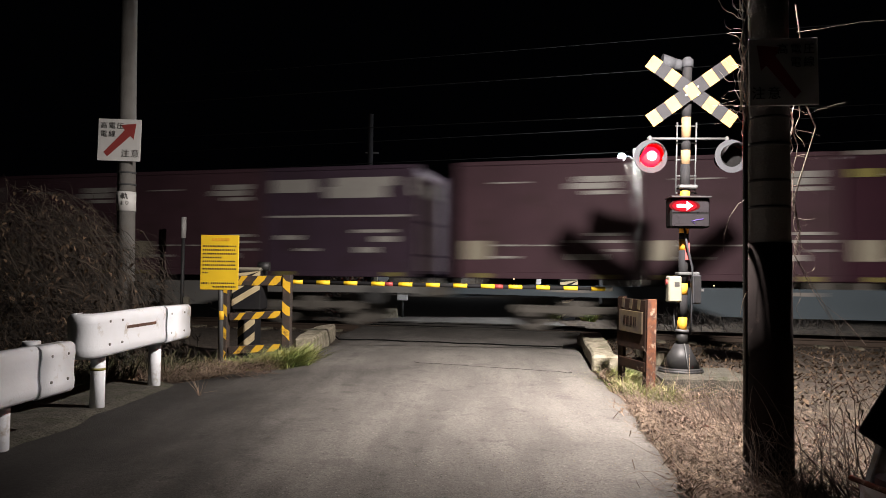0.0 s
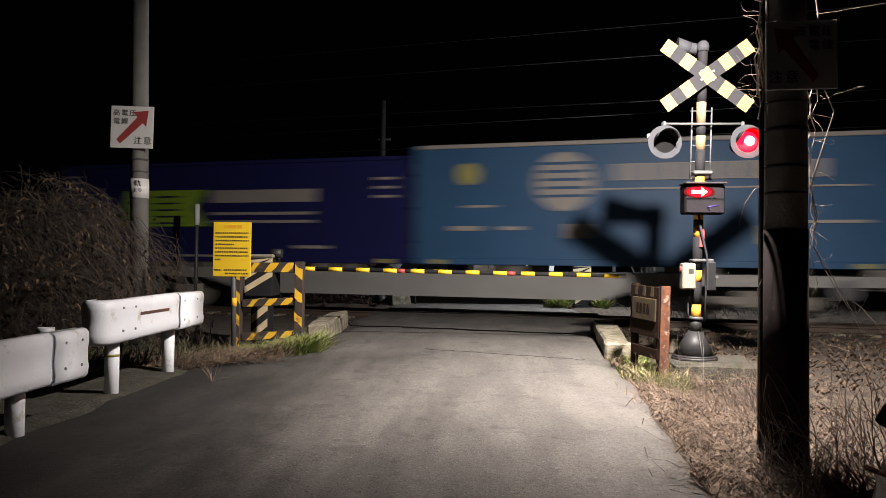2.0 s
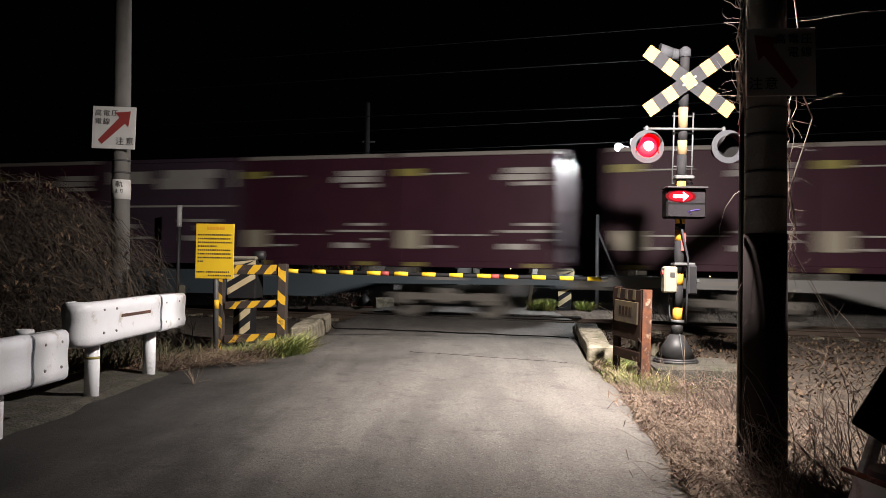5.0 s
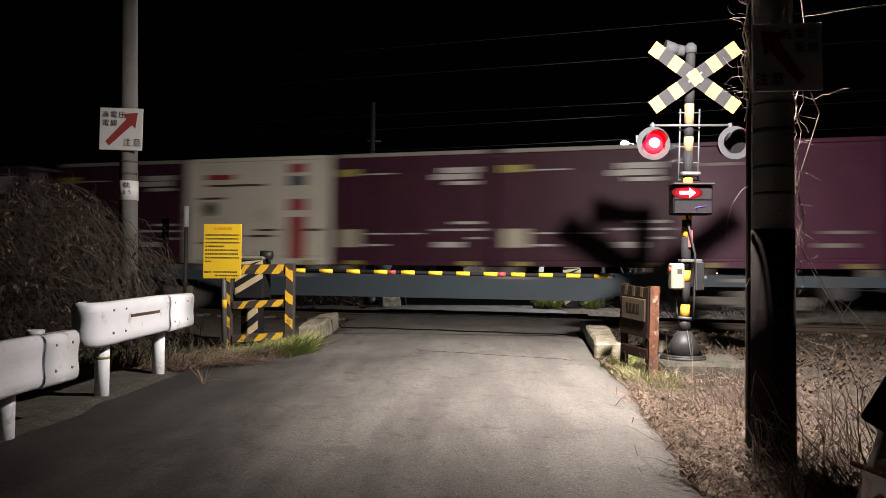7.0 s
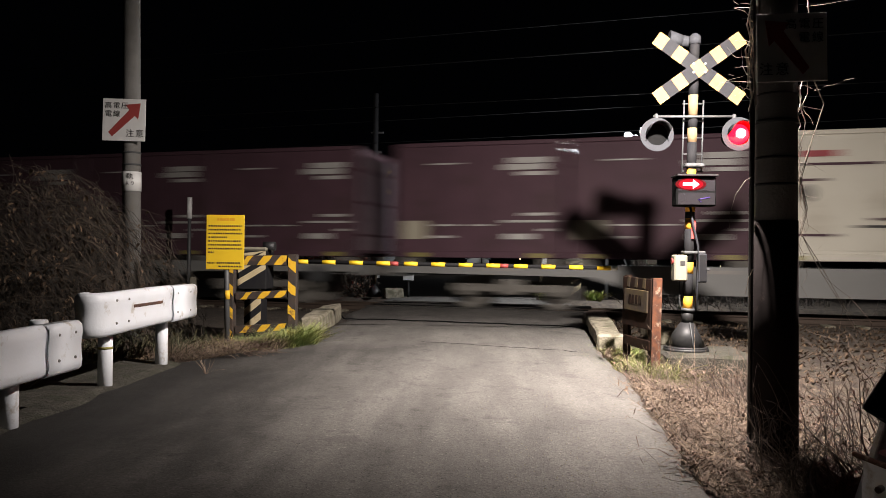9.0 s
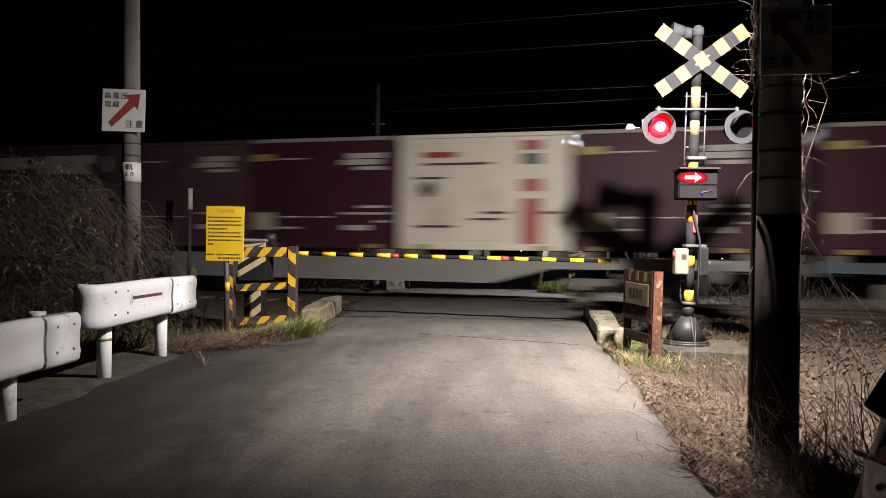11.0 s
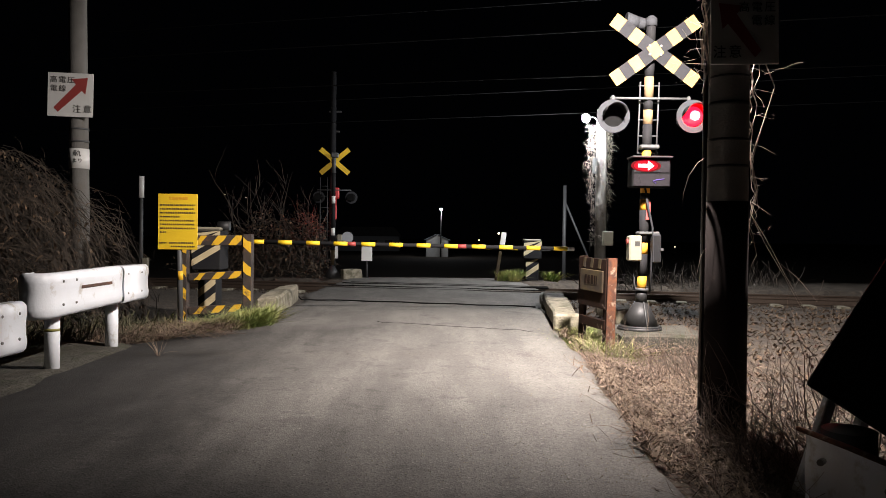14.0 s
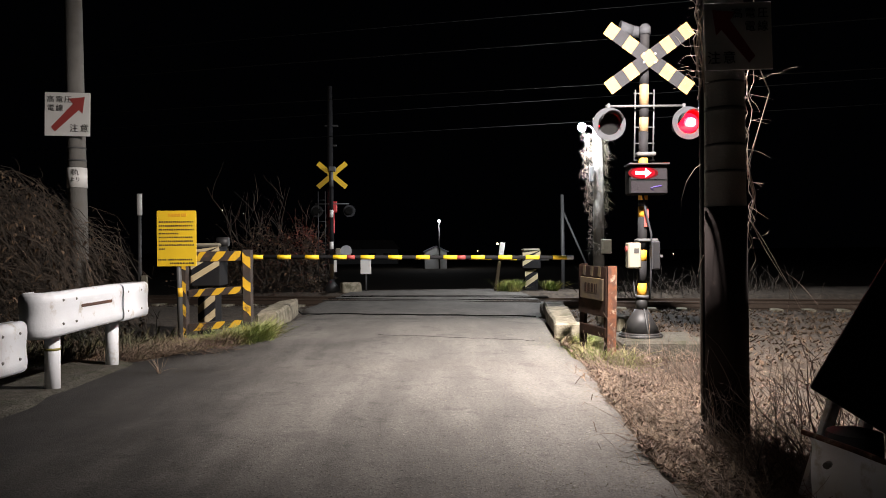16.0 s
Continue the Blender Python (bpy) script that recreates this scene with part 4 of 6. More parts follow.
    part("screen", box((0.03, -0.232, 1.71), (0.37, 0.006, 0.13)), SMOKED, bx, "dark upper screen")
    part("screen", box((0.03, -0.232, 1.565), (0.37, 0.006, 0.12)), SMOKED, bx, "dark lower screen")
    ax, az = -0.03, 1.71
    arrow = [(-0.08, -0.018), (0.02, -0.018), (0.02, -0.05), (0.085, 0.0), (0.02, 0.05), (0.02, 0.018), (-0.08, 0.018)]
    part("arrow", prism([(ax + u, az + v) for u, v in arrow], 0.006, "y", -0.242), ARROW_GLOW, bx, "glowing red arrow that points right")
    # Two glowing ovals, weaker outward, paint the arrow's red halo on the screen.
    for w, h, y, mat in ((0.155, 0.063, -0.237, ARROW_DIM_RED), (0.125, 0.054, -0.239, ARROW_HALO)):
        oval = [(ax + w * math.cos(k * math.pi / 14), az + h * math.sin(k * math.pi / 14)) for k in range(28)]
        part("halo_oval", prism(oval, 0.004, "y", y), mat, bx, "glowing red oval for the halo round the arrow")
    bm = tube([(0.16, -0.238, 1.578), (0.08, -0.238, 1.565), (0.045, -0.238, 1.555), (0.075, -0.238, 1.53)], 0.006)
    part("arrow", bm, ARROW_DIM, bx, "unlit arrow with a faint violet tint")
    # cabinets on the post
    cb = part("cabinet", box((-0.1, -0.1, 0.86), (0.135, 0.13, 0.27), 0.015), CABINET, s, "cream steel switch cabinet")
    part("button", rod((-0.182, -0.1, 0.93), (-0.165, -0.1, 0.93), 0.03, 0.03, 12), RED_PAINT, cb, "red emergency button")
    part("label_plate", box((-0.085, -0.167, 0.91), (0.05, 0.003, 0.05)), INK, cb)
    bm = box((0.14, -0.06, 0.86), (0.085, 0.1, 0.3), 0.01)
    cb = part("cabinet", bm, PLATE_GREY, s, "grey steel cabinet")
    part("door", box((0.14, -0.113, 0.86), (0.065, 0.008, 0.27)), BLACK_PAINT, cb)
    part("hasp", box((0.19, -0.115, 0.85), (0.03, 0.02, 0.03), 0.004), GALV, cb)
    part("warning_plate", box((0.055, -0.062, 1.26), (0.05, 0.006, 0.2), 0.002), RED_PAINT, s, "small red plate with faded lettering")
    part("cable", tube([(0.01, -0.09, 1.5), (0.04, -0.1, 1.3), (0.1, -0.08, 1.08), (0.1, -0.06, 0.8), (0.08, -0.07, 0.4)], 0.012), PLATE_GREY, s)
    # plinth
    bm = box((0, 0, 0), (0.86, 0.84, 0.34), 0.03)
    bmesh.ops.subdivide_edges(bm, edges=bm.edges[:], cuts=3, use_grid_fill=True)
    for v in bm.verts:
        v.co += Vector((rough(v.co.x, v.co.y, 4), rough(v.co.y, v.co.z, 4, 2), rough(v.co.x, v.co.z, 4, 5))) * 0.02
    pl = link("concrete_plinth", bm, PLINTH)
    pl.matrix_basis = pose(2.5, 7.6, 0.285, 0, 0, -4)
    tagged(pl, "rough concrete plinth under the crossing signal", "plinth")


build_signal()


def build_far_signal():
    s = thing("crossing_signal", pose(-2.5, 20.5, 0.27), "distant yellow level crossing signal seen from behind with a ladder", "crossing signal", "level crossing signals")
    K, Y = BLACK_PAINT, YELLOW
    striped_post(s, 0, 0, 0.02, 3.45, 0.055, [(0, K), (0.1, DARK_OLIVE), (0.22, K), (0.34, WHITE_PLAIN), (0.4, K), (0.6, WHITE_PLAIN), (0.66, K), (0.85, GALV)])
    part("foot", rod((0, 0, 0), (0, 0, 0.3), 0.25, 0.08, 20), DARK_IRON, s)
    crossbuck(s, 0.03, 3.26, 0.085, 0.40, 0.34, 0.14, [Y] * 3)
    part("beacon", box((0.05, -0.05, 3.42), (0.2, 0.14, 0.14), 0.02), GALV, s, "grey alarm loudspeaker")
    part("indicator_back", box((0.06, 0.1, 2.36), (0.2, 0.12, 0.32), 0.02), RED_BRIGHT, s, "red box seen from behind")
    part("indicator_back", box((0.02, 0.08, 1.92), (0.15, 0.1, 0.6), 0.02), RED_BRIGHT, s, "red sign board under the boards")
    part("lamp_arm", rod((-0.45, 0.05, 2.45), (0.5, 0.05, 2.45), 0.016, 0.016, 8), GALV, s)
    signal_lamp(s, -0.42, 2.25, 0.16, 1, False)
    signal_lamp(s, 0.5, 2.25, 0.16, 1, True)
    for dx in (-0.35, -0.15):
        part("ladder_rail", rod((dx, -0.05, 0.3), (dx, -0.05, 2.8), 0.012, 0.012, 6), DARK_IRON, s)
    for k in range(8):
        part("rung", rod((-0.35, -0.05, 0.45 + 0.3 * k), (-0.15, -0.05, 0.45 + 0.3 * k), 0.01, 0.01, 6), DARK_IRON, s)
    part("cabinet", box((0.2, -0.05, 1.05), (0.14, 0.12, 0.3), 0.02), CABINET, s)
    part("mirror_plate", rod((0.42, -0.06, 1.12), (0.42, -0.03, 1.12), 0.16, 0.16, 20), GREY_PAINT, s, "grey round plate")
    part("marker_plate", box((0.12, -0.08, 0.7), (0.08, 0.02, 0.34)), WHITE_PLAIN, s, "white marker plate")
    bx = thing("signal_box", pose(-1.55, 20.7, 0.25), "small white box sign on a post beside the crossing", "box")
    part("post", rod((0, 0, 0), (0, 0, 0.95), 0.03, 0.03, 10), GALV, bx)
    part("panel", box((0, -0.05, 0.72), (0.3, 0.06, 0.48), 0.01), WHITE_PLAIN, bx, "white blank panel")


build_far_signal()


# ---- barriers ----
def arm(parent, x0, z0, x1, z1, y, r):
    """A striped barrier arm."""
    n = 12
    part("arm", rod((x0, y, z0), (x1, y, z1), r, r * 0.85, 12), BLACK_PAINT, parent, "black barrier arm with yellow and red bands")
    p = lambda f: (x0 + (x1 - x0) * f, y, z0 + (z1 - z0) * f)
    for k in range(n):
        f0 = (k + 0.3) / n
        part("band", rod(p(f0), p(f0 + 0.5 / n), r * 1.06, r * 1.05, 12), YELLOW, parent)
        if k in (3, 7):
            part("band", rod(p(f0 + 0.5 / n), p(f0 + 0.8 / n), r * 1.06, r * 1.05, 12), RED_PAINT, parent, "red band")
    part("tip", rod((x1 - 0.1, y, z1), (x1 + 0.02, y, z1), r * 1.0, r, 12), WHITE_PLAIN, parent, "pale tip")


def striped_prism(parent, name, cx, cy, cz, w, d, h, n, slant, light, dark, label=""):
    """An upright block with slanted hazard stripes on its front."""
    body = part(name, box((cx, cy, cz), (w, d, h), 0.01), dark, parent, label)
    for k in range(n):
        z = cz - h / 2 + h * (k + 0.25) / n
        t = h / n * 0.5
        lo, hi = cz - h / 2, cz + h / 2
        pts = [(cx - w / 2, z), (cx + w / 2, z + slant), (cx + w / 2, z + slant + t), (cx - w / 2, z + t)]
        pts = [(u, min(max(v, lo), hi)) for u, v in pts]
        if pts[2][1] - pts[1][1] < 0.01 and pts[3][1] - pts[0][1] < 0.01:
            continue
        part("stripe", prism(pts, 0.004, "y", cy - d / 2 - 0.004), light, body)
    return body


def build_barrier():
    b = thing("barrier", pose(0, 9.4, 0.345), "closed level crossing barrier with a striped machine box and arm", "barrier", "crossing barriers")
    striped_prism(b, "machine_box", -2.72, 0.06, 0.86, 0.36, 0.4, 0.5, 3, 0.22, MACHINE_CREAM, BLACK_PAINT, "cream and black striped barrier machine")
    striped_prism(b, "machine_base", -2.72, 0.06, 0.3, 0.22, 0.3, 0.62, 3, 0.18, MACHINE_CREAM, BLACK_PAINT)
    part("machine_cover", box((-2.72, 0.06, 1.13), (0.38, 0.42, 0.05), 0.02), CABINET, b)
    part("motor", rod((-2.6, -0.02, 1.17), (-2.45, -0.02, 1.17), 0.06, 0.06, 14), DARK_IRON, b)
    part("arm_holder", box((-2.35, -0.02, 0.97), (0.4, 0.09, 0.1), 0.02), DARK_IRON, b)
    part("counterweight", box((-2.95, -0.02, 0.93), (0.26, 0.16, 0.18), 0.03), DARK_IRON, b)
    arm(b, -2.3, 0.975, 1.98, 0.93, 0.0, 0.027)
    f = thing("barrier", pose(3.1, 20.4, 0.25), "distant closed level crossing barrier with a striped machine box", "barrier", "crossing barriers")
    striped_prism(f, "machine_box", 0, 0, 0.86, 0.5, 0.4, 0.5, 2, 0.3, MACHINE_CREAM, BLACK_PAINT, "dull yellow and black barrier machine")
    striped_prism(f, "machine_base", 0, 0, 0.3, 0.36, 0.3, 0.6, 2, 0.25, MACHINE_CREAM, BLACK_PAINT)
    part("machine_cover", box((0, 0, 1.13), (0.46, 0.42, 0.06), 0.02), CABINET, f)
    part("crank", box((0.35, 0, 0.85), (0.35, 0.08, 0.06), 0.01), DARK_IRON, f)
    arm(f, -0.3, 0.86, -4.6, 0.98, -0.2, 0.028)


build_barrier()


# ---- frames and signs by the road ----
def hazard_bar(parent, p, q, w, d, stripes, slant):
    """A flat steel bar from p to q (in x, z) with chipped slanted yellow stripes."""
    p, q = Vector((p[0], 0, p[1])), Vector((q[0], 0, q[1]))
    L = (q - p).length
    ang = math.degrees(math.atan2(q.z - p.z, q.x - p.x))
    m = pose(p.x, 0, p.z, 0, -ang, 0)
    bar = part("bar", turned(box((L / 2, 0, 0), (L, d, w), 0.006), m), HAZARD_BLACK, parent, "rusty steel bar with chipped yellow and black stripes")
    for k in range(stripes):
        a = L * (k + 0.25) / stripes
        t = L / stripes * 0.42
        rng = random.Random(k + int(p.x * 100))
        j = [rng.uniform(-0.012, 0.012) for _ in range(6)]
        pts = [(a + j[0], -w / 2 + 0.004), (a + t + j[1], -w / 2 + 0.004), (a + t + slant * 0.5 + j[2] * 2, j[4]), (a + t + slant + j[2], w / 2 - 0.004),
               (a + slant + j[3], w / 2 - 0.004), (a + slant * 0.5 + j[3] * 2, j[5])]
        pts = [(min(max(u, 0.004), L - 0.004), v) for u, v in pts]
        part("stripe", turned(prism(pts, 0.003, "y", -d / 2 - 0.003), m), YELLOW_OLD, bar)
    return bar


def build_hazard_frame():
    f = thing("hazard_frame", pose(-2.42, 8.6, 0.28, 0, 0, -4), "rusty steel guard frame with black and yellow hazard stripes", "guard frame")
    hazard_bar(f, (-0.36, 0.0), (-0.36, 1.1), 0.085, 0.1, 4, 0.06)
    hazard_bar(f, (0.4, 0.0), (0.4, 1.13), 0.1, 0.1, 4, 0.07)
    hazard_bar(f, (-0.30, 1.05), (0.34, 1.06), 0.12, 0.07, 3, 0.09)
    hazard_bar(f, (-0.30, 0.62), (0.34, 0.66), 0.09, 0.07, 3, 0.08)
    hazard_bar(f, (-0.30, 0.22), (0.34, 0.27), 0.09, 0.07, 3, 0.08)


def build_yellow_sign():
    s = thing("notice_sign", pose(-2.705, 8.15, 0.27), "yellow notice board with rows of black writing on a grey post", "sign")
    part("post", rod((0.03, 0.03, 0), (0.0, 0.03, 1.4), 0.03, 0.03, 14), GALV, s)
    part("post_band", rod((0.022, 0.03, 0.62), (0.02, 0.03, 0.72), 0.0315, 0.0315, 14), YELLOW_OLD, s)
    b = part("board", box((0, 0, 1.27), (0.435, 0.012, 0.62), 0.003), YELLOW, s, "flat yellow board")
    bm = bmesh.new()
    bars(bm, -0.09, 0.11, 1.53, 0.035, -0.008, 1, 0.008, 0.04)
    part("heading", bm, RED_INK, b, "orange heading bars")["kind"] = "stuff"
    rows = [(-0.19, 0.19), (-0.19, 0.18), (-0.19, 0.19), (-0.19, 0.02), (-0.19, 0.19), (-0.19, 0.18), (-0.19, 0.19), (-0.19, -0.12)]
    rows = [(a, c, 1.455 - 0.043 * k) for k, (a, c) in enumerate(rows)] + [(-0.2, -0.12, 1.035), (-0.09, 0.18, 1.035), (-0.07, 0.19, 0.995)]
    bm = bmesh.new()
    for k, (x0, x1, z) in enumerate(rows):
        bars(bm, x0, x1, z, 0.017, -0.008, 20 + k, 0.011, 0.019)
    part("writing", bm, INK, b, "rows of small black bars")["kind"] = "stuff"


def build_rusty_frame():
    s = thing("rusty_frame", pose(1.78, 7.4, 0.3, 0, 2, -73), "rusty steel post frame with a faded yellow plate beside the road", "guard frame")
    for x, w in ((-0.235, 0.1), (0.235, 0.07)):
        bm = box((x, 0, 0.44), (w, 0.014, 0.96), 0.002)
        box((x - w / 2 + 0.006, 0.04, 0.44), (0.012, 0.08, 0.96), 0.002, bm=bm)
        leg = part("leg", bm, SHADED_RUST, s, "rusty steel channel leg")
        if x > 0:
            part("flange", box((x + 0.041, 0.04, 0.44), (0.01, 0.1, 0.965), 0.002), RUST_BRIGHT, leg, "flaking orange outer flange")
    part("top_panel", box((-0.01, -0.016, 0.66), (0.54, 0.016, 0.5), 0.004), SHADED_RUST, s, "rusty striped panel, its dark colour standing for shade")
    for k in range(3):
        part("stripe", box((-0.16 + 0.15 * k, -0.026, 0.86), (0.05, 0.004, 0.1), m=pose(0, 0, 0, 0, 8, 0)), DARK_OLIVE, s)
    # The plate's shade in grazing light is put into its dark olive colour.
    part("plate", box((0, -0.03, 0.68), (0.44, 0.02, 0.22), 0.004), DARK_OLIVE, s, "faded yellow plate")
    bm = bmesh.new()
    bars(bm, -0.12, 0.12, 0.69, 0.09, -0.042, 5, 0.02, 0.05)
    part("writing", bm, SHADED_RUST, s, "faded dark bars")
    part("cross_bar", box((0, 0, 0.25), (0.5, 0.04, 0.1), 0.006), SHADED_RUST, s)


def voltage_sign(base, size, mirrored, label, yaw=0.0):
    """White square sign: a red slanting arrow and black characters."""
    s = thing("warning_sign", base @ pose(0, 0, 0, 0, 0, yaw), label, "sign", "high voltage warning signs")
    h = size / 2
    b = part("board", box((0, 0, 0), (size, 0.01, size), 0.002), WHITE_PLAIN, s, "white square board")
    g = -1 if mirrored else 1
    ar = [(-0.36, -0.30), (-0.27, -0.40), (0.25, 0.10), (0.33, 0.02), (0.38, 0.40), (0.02, 0.36), (0.12, 0.24)]
    if mirrored:
        ar = [(-0.24, -0.30), (-0.15, -0.4), (0.25, 0.1), (0.33, 0.02), (0.38, 0.4), (0.02, 0.36), (0.12, 0.24)]
    bm = prism([(g * u * size, v * size) for u, v in ar], 0.003, "y", -0.008)
    part("arrow", bm, RED_PAINT, b, "faded red slanting arrow")
    lines = (("高電圧", -0.18 * g, 0.33, 0.165), ("電線", -0.27 * g, 0.13, 0.165), ("注意", 0.26 * g, -0.33, 0.2))
    for body, x, z, tall in lines:
        for k, sign in enumerate(body):
            at = x + (k - (len(body) - 1) / 2) * tall * 1.15
            part("character", shifted(lettering(sign, size * tall), at * size, -0.008, z * size), INK, b, "black character")
    part("strap", box((0.12 * g * size, 0.02, 0.2 * size), (0.2, 0.03, 0.02)), GALV, s, "steel strap to the pole")
    part("strap", box((0.12 * g * size, 0.02, -0.2 * size), (0.2, 0.03, 0.02)), GALV, s, "steel strap to the pole")
    return s


def build_signs():
    voltage_sign(pose(-4.2, 8.8, 3.05, 0, 0.8, 0), 0.52, False, "white warning sign with a red arrow on the thin pole", 4)
    voltage_sign(pose(2.03, 4.5, 2.72, 0, -1.2, 0), 0.425, True, "shaded white warning sign with a red arrow, on the thick pole", -2)


build_hazard_frame()
build_yellow_sign()
build_rusty_frame()
build_signs()


# ---- poles and lamps ----
def build_poles():
    p = thing("utility_pole", pose(2.005, 4.68, 0.15), "thick dark concrete utility pole wrapped with bare vines", "utility pole", "utility poles")
    part("shaft", rod((0.01, 0, -0.3), (0.0, 0, 6.0), 0.139, 0.112, 32), POLE_CONC, p, "tapered concrete shaft")
    for z, h in ((2.12, 0.025), (1.89, 0.017), (1.72, 0.017), (2.3, 0.013)):
        part("strap", rod((0.006, 0, z), (0.006, 0, z + h), 0.1325, 0.1325, 32), DARK_IRON, p, "dark steel strap")
    part("wrap", rod((0.008, 0, 0.0), (0.006, 0, 1.5), 0.1415, 0.1355, 32), material("dark_pole_wrap", (0.02, 0.015, 0.0145), 0.95, second=(0.012, 0.0095, 0.009), scale=7,
         stain=(0.05, 0.038, 0.034), stain_scale=8, stain_at=0.66, spec=0.1), p, "dark worn wrapping round the lower shaft")
    part("conduit", rod((-0.16, -0.02, -0.1), (-0.14, -0.02, 5.6), 0.015, 0.018, 12), CONDUIT, p, "dark conduit along the shaft")
    lamp = thing("street_lamp", pose(LAMP.x, LAMP.y, LAMP.z), "bright street lamp bracketed to the thick pole", "street lamp", "street lamps")
    part("bracket", tube([(0.02, -0.35, 0.22), (0.01, -0.15, 0.24), (0.0, 0.0, 0.13)], 0.02), GALV, lamp)
    aim = look(LAMP, LAMP_AIM).to_3x3().to_4x4()
    head = part("head", turned(box((0, 0, 0.06), (0.24, 0.34, 0.06), 0.015), aim), GREY_PAINT, lamp, "grey lamp head")
    part("diffuser", turned(box((0, 0, 0.028), (0.2, 0.3, 0.006)), aim), LED, head, "glowing white diffuser")
    p = thing("utility_pole", pose(-4.13, 8.95, 0.2, 0, -0.9, 0), "thin grey concrete pole rising out of a dry thicket", "utility pole", "utility poles")
    part("shaft", rod((0, 0, 0), (0, 0, 7.0), 0.112, 0.095, 28), POLE_CONC, p, "tapered concrete shaft")
    b = part("label_plate", rod((0.0, -0.002, 1.98), (0, -0.002, 2.22), 0.115, 0.115, 28), WHITE_PLAIN, p, "white plate bent round the pole")
    bm = turned(shifted(lettering("軌", 0.085), 0, -0.119, 2.155), pose(0, 0, 0, 0, 0, 14))
    part("character", bm, INK, b)
    bm = turned(shifted(lettering("より", 0.06), 0, -0.119, 2.07), pose(0, 0, 0, 0, 0, 14))
    part("character", bm, INK, b)
    for z in (2.3, 2.45):
        part("strap", rod((0, 0, z), (0, 0, z + 0.02), 0.115, 0.115, 24), GALV, p)
    # pole with vines beyond the railway, and its lamp
    p = thing("utility_pole", pose(4.72, 19.1, 0.0), "distant pole overgrown with pale dry vines under a lamp", "utility pole", "utility poles")
    part("shaft", rod((0, 0, 0), (0, 0, 4.85), 0.15, 0.13, 20), POLE_CONC, p)
    part("meter_box", box((0.15, -0.2, 1.45), (0.26, 0.16, 0.38), 0.02), CABINET, p, "cream meter box")
    part("meter_box", box((-0.2, -0.14, 3.35), (0.12, 0.12, 0.42), 0.02), GALV, p, "grey box")
    part("step_iron", rod((-0.3, 0, 3.9), (0.0, 0, 3.9), 0.012, 0.012, 6), GALV, p)
    lamp = thing("street_lamp", pose(FAR_LAMP.x, FAR_LAMP.y, FAR_LAMP.z), "glaring white lamp on a short arm beyond the railway", "street lamp", "street lamps")
    part("bracket", tube([(0.45, 0.15, -0.15), (0.25, 0.1, 0.05), (0.0, 0.03, 0.08)], 0.02), GALV, lamp)
    bm = bmesh.new()
    bmesh.ops.create_uvsphere(bm, u_segments=16, v_segments=10, radius=0.105)
    part("bulb", shifted(smooth(bm), 0, -0.02, 0.0), LED, lamp, "glaring white lamp globe")
    part("cover", rod((0, 0, 0.07), (0, 0, 0.13), 0.11, 0.05, 16), GREY_PAINT, lamp)
    # slim poles and their stay, far behind
    for x, y, h, r in ((4.72, 24.0, 3.5, 0.07), (-6.1, 16.0, 2.6, 0.045)):
        q = thing("marker_pole", pose(x, y, 0.05 if y < 20 else -0.3), "slim grey steel pole behind the railway", "pole", "slim steel poles")
        part("shaft", rod((0, 0, 0), (0, 0, h), r, r * 0.8, 12), GALV, q)
        if y < 20:
            part("head", rod((0, 0, h - 0.45), (0, 0, h + 0.02), r * 1.25, r * 1.25, 12), WHITE_PLAIN, q, "white head")
            part("box", box((0.12, -0.06, 0.75), (0.12, 0.1, 0.2), 0.01), CABINET, q)
        else:
            part("stay", rod((0.04, 0, 2.9), (0.95, 0, 0.8), 0.035, 0.035, 8), GALV, q)
    p = thing("utility_pole", pose(-2.72, 22.2, -0.2), "dark distant pole behind the far crossing signal", "utility pole", "utility poles")
    part("shaft", rod((0, 0, 0), (0, 0, 6.6), 0.11, 0.08, 16), BLACK_PAINT, p)
    part("cross_arm", box((0.05, 0, 5.4), (0.4, 0.06, 0.06), 0.01), DARK_IRON, p)
    part("cross_arm", box((0.05, 0, 4.8), (0.3, 0.06, 0.06), 0.01), DARK_IRON, p)
    # white marker leaning by the far kerb
    q = thing("marker_post", pose(2.05, 19.9, 0.25, 0, 8, 0), "leaning white marker post with a bright reflector", "post")
    part("post", box((0, 0, 0.4), (0.09, 0.06, 0.85), 0.01), DARK_OLIVE, q)
    part("head", box((0.02, -0.01, 1.12), (0.14, 0.08, 0.46), 0.01), WHITE_PLAIN, q, "white slanted head")
    # The reflector glows by its material to stand for a caught glint.
    part("reflector", rod((-0.12, -0.06, 1.3), (-0.12, -0.03, 1.3), 0.03, 0.03, 10), WARM_SPARK, q, "tiny reflector with a glowing face for its glint")


def build_wires():
    def span(s0, s1, off, z0, z1, r, sag, label):
        a, b = track_point(s0, off, z0), track_point(s1, off, z1)
        pts = []
        for k in range(41):
            f = k / 40
            p = a.lerp(b, f)
            p.z -= sag * 4 * f * (1 - f)
            pts.append(p)
        tagged(link("overhead_wire", tube(pts, r, 5), WIRE), label, "wire", "overhead wires")
    span(-40, 40, 0.3, 5.75, 6.35, 0.012, 0.0, "thin overhead messenger wire above the railway")
    span(-40, 40, 0.0, 4.95, 5.05, 0.009, 0.0, "thin overhead contact wire above the railway")
    span(-40, 40, 4.4, 4.67, 5.65, 0.01, 0.25, "thin sagging wire along the railway")
    span(-40, 40, 4.5, 5.3, 6.3, 0.01, 0.2, "upper thin sagging wire along the railway")
    span(-45, 40, 1.5, 6.9, 7.6, 0.01, 0.15, "high thin wire along the railway")


build_poles()
build_wires()


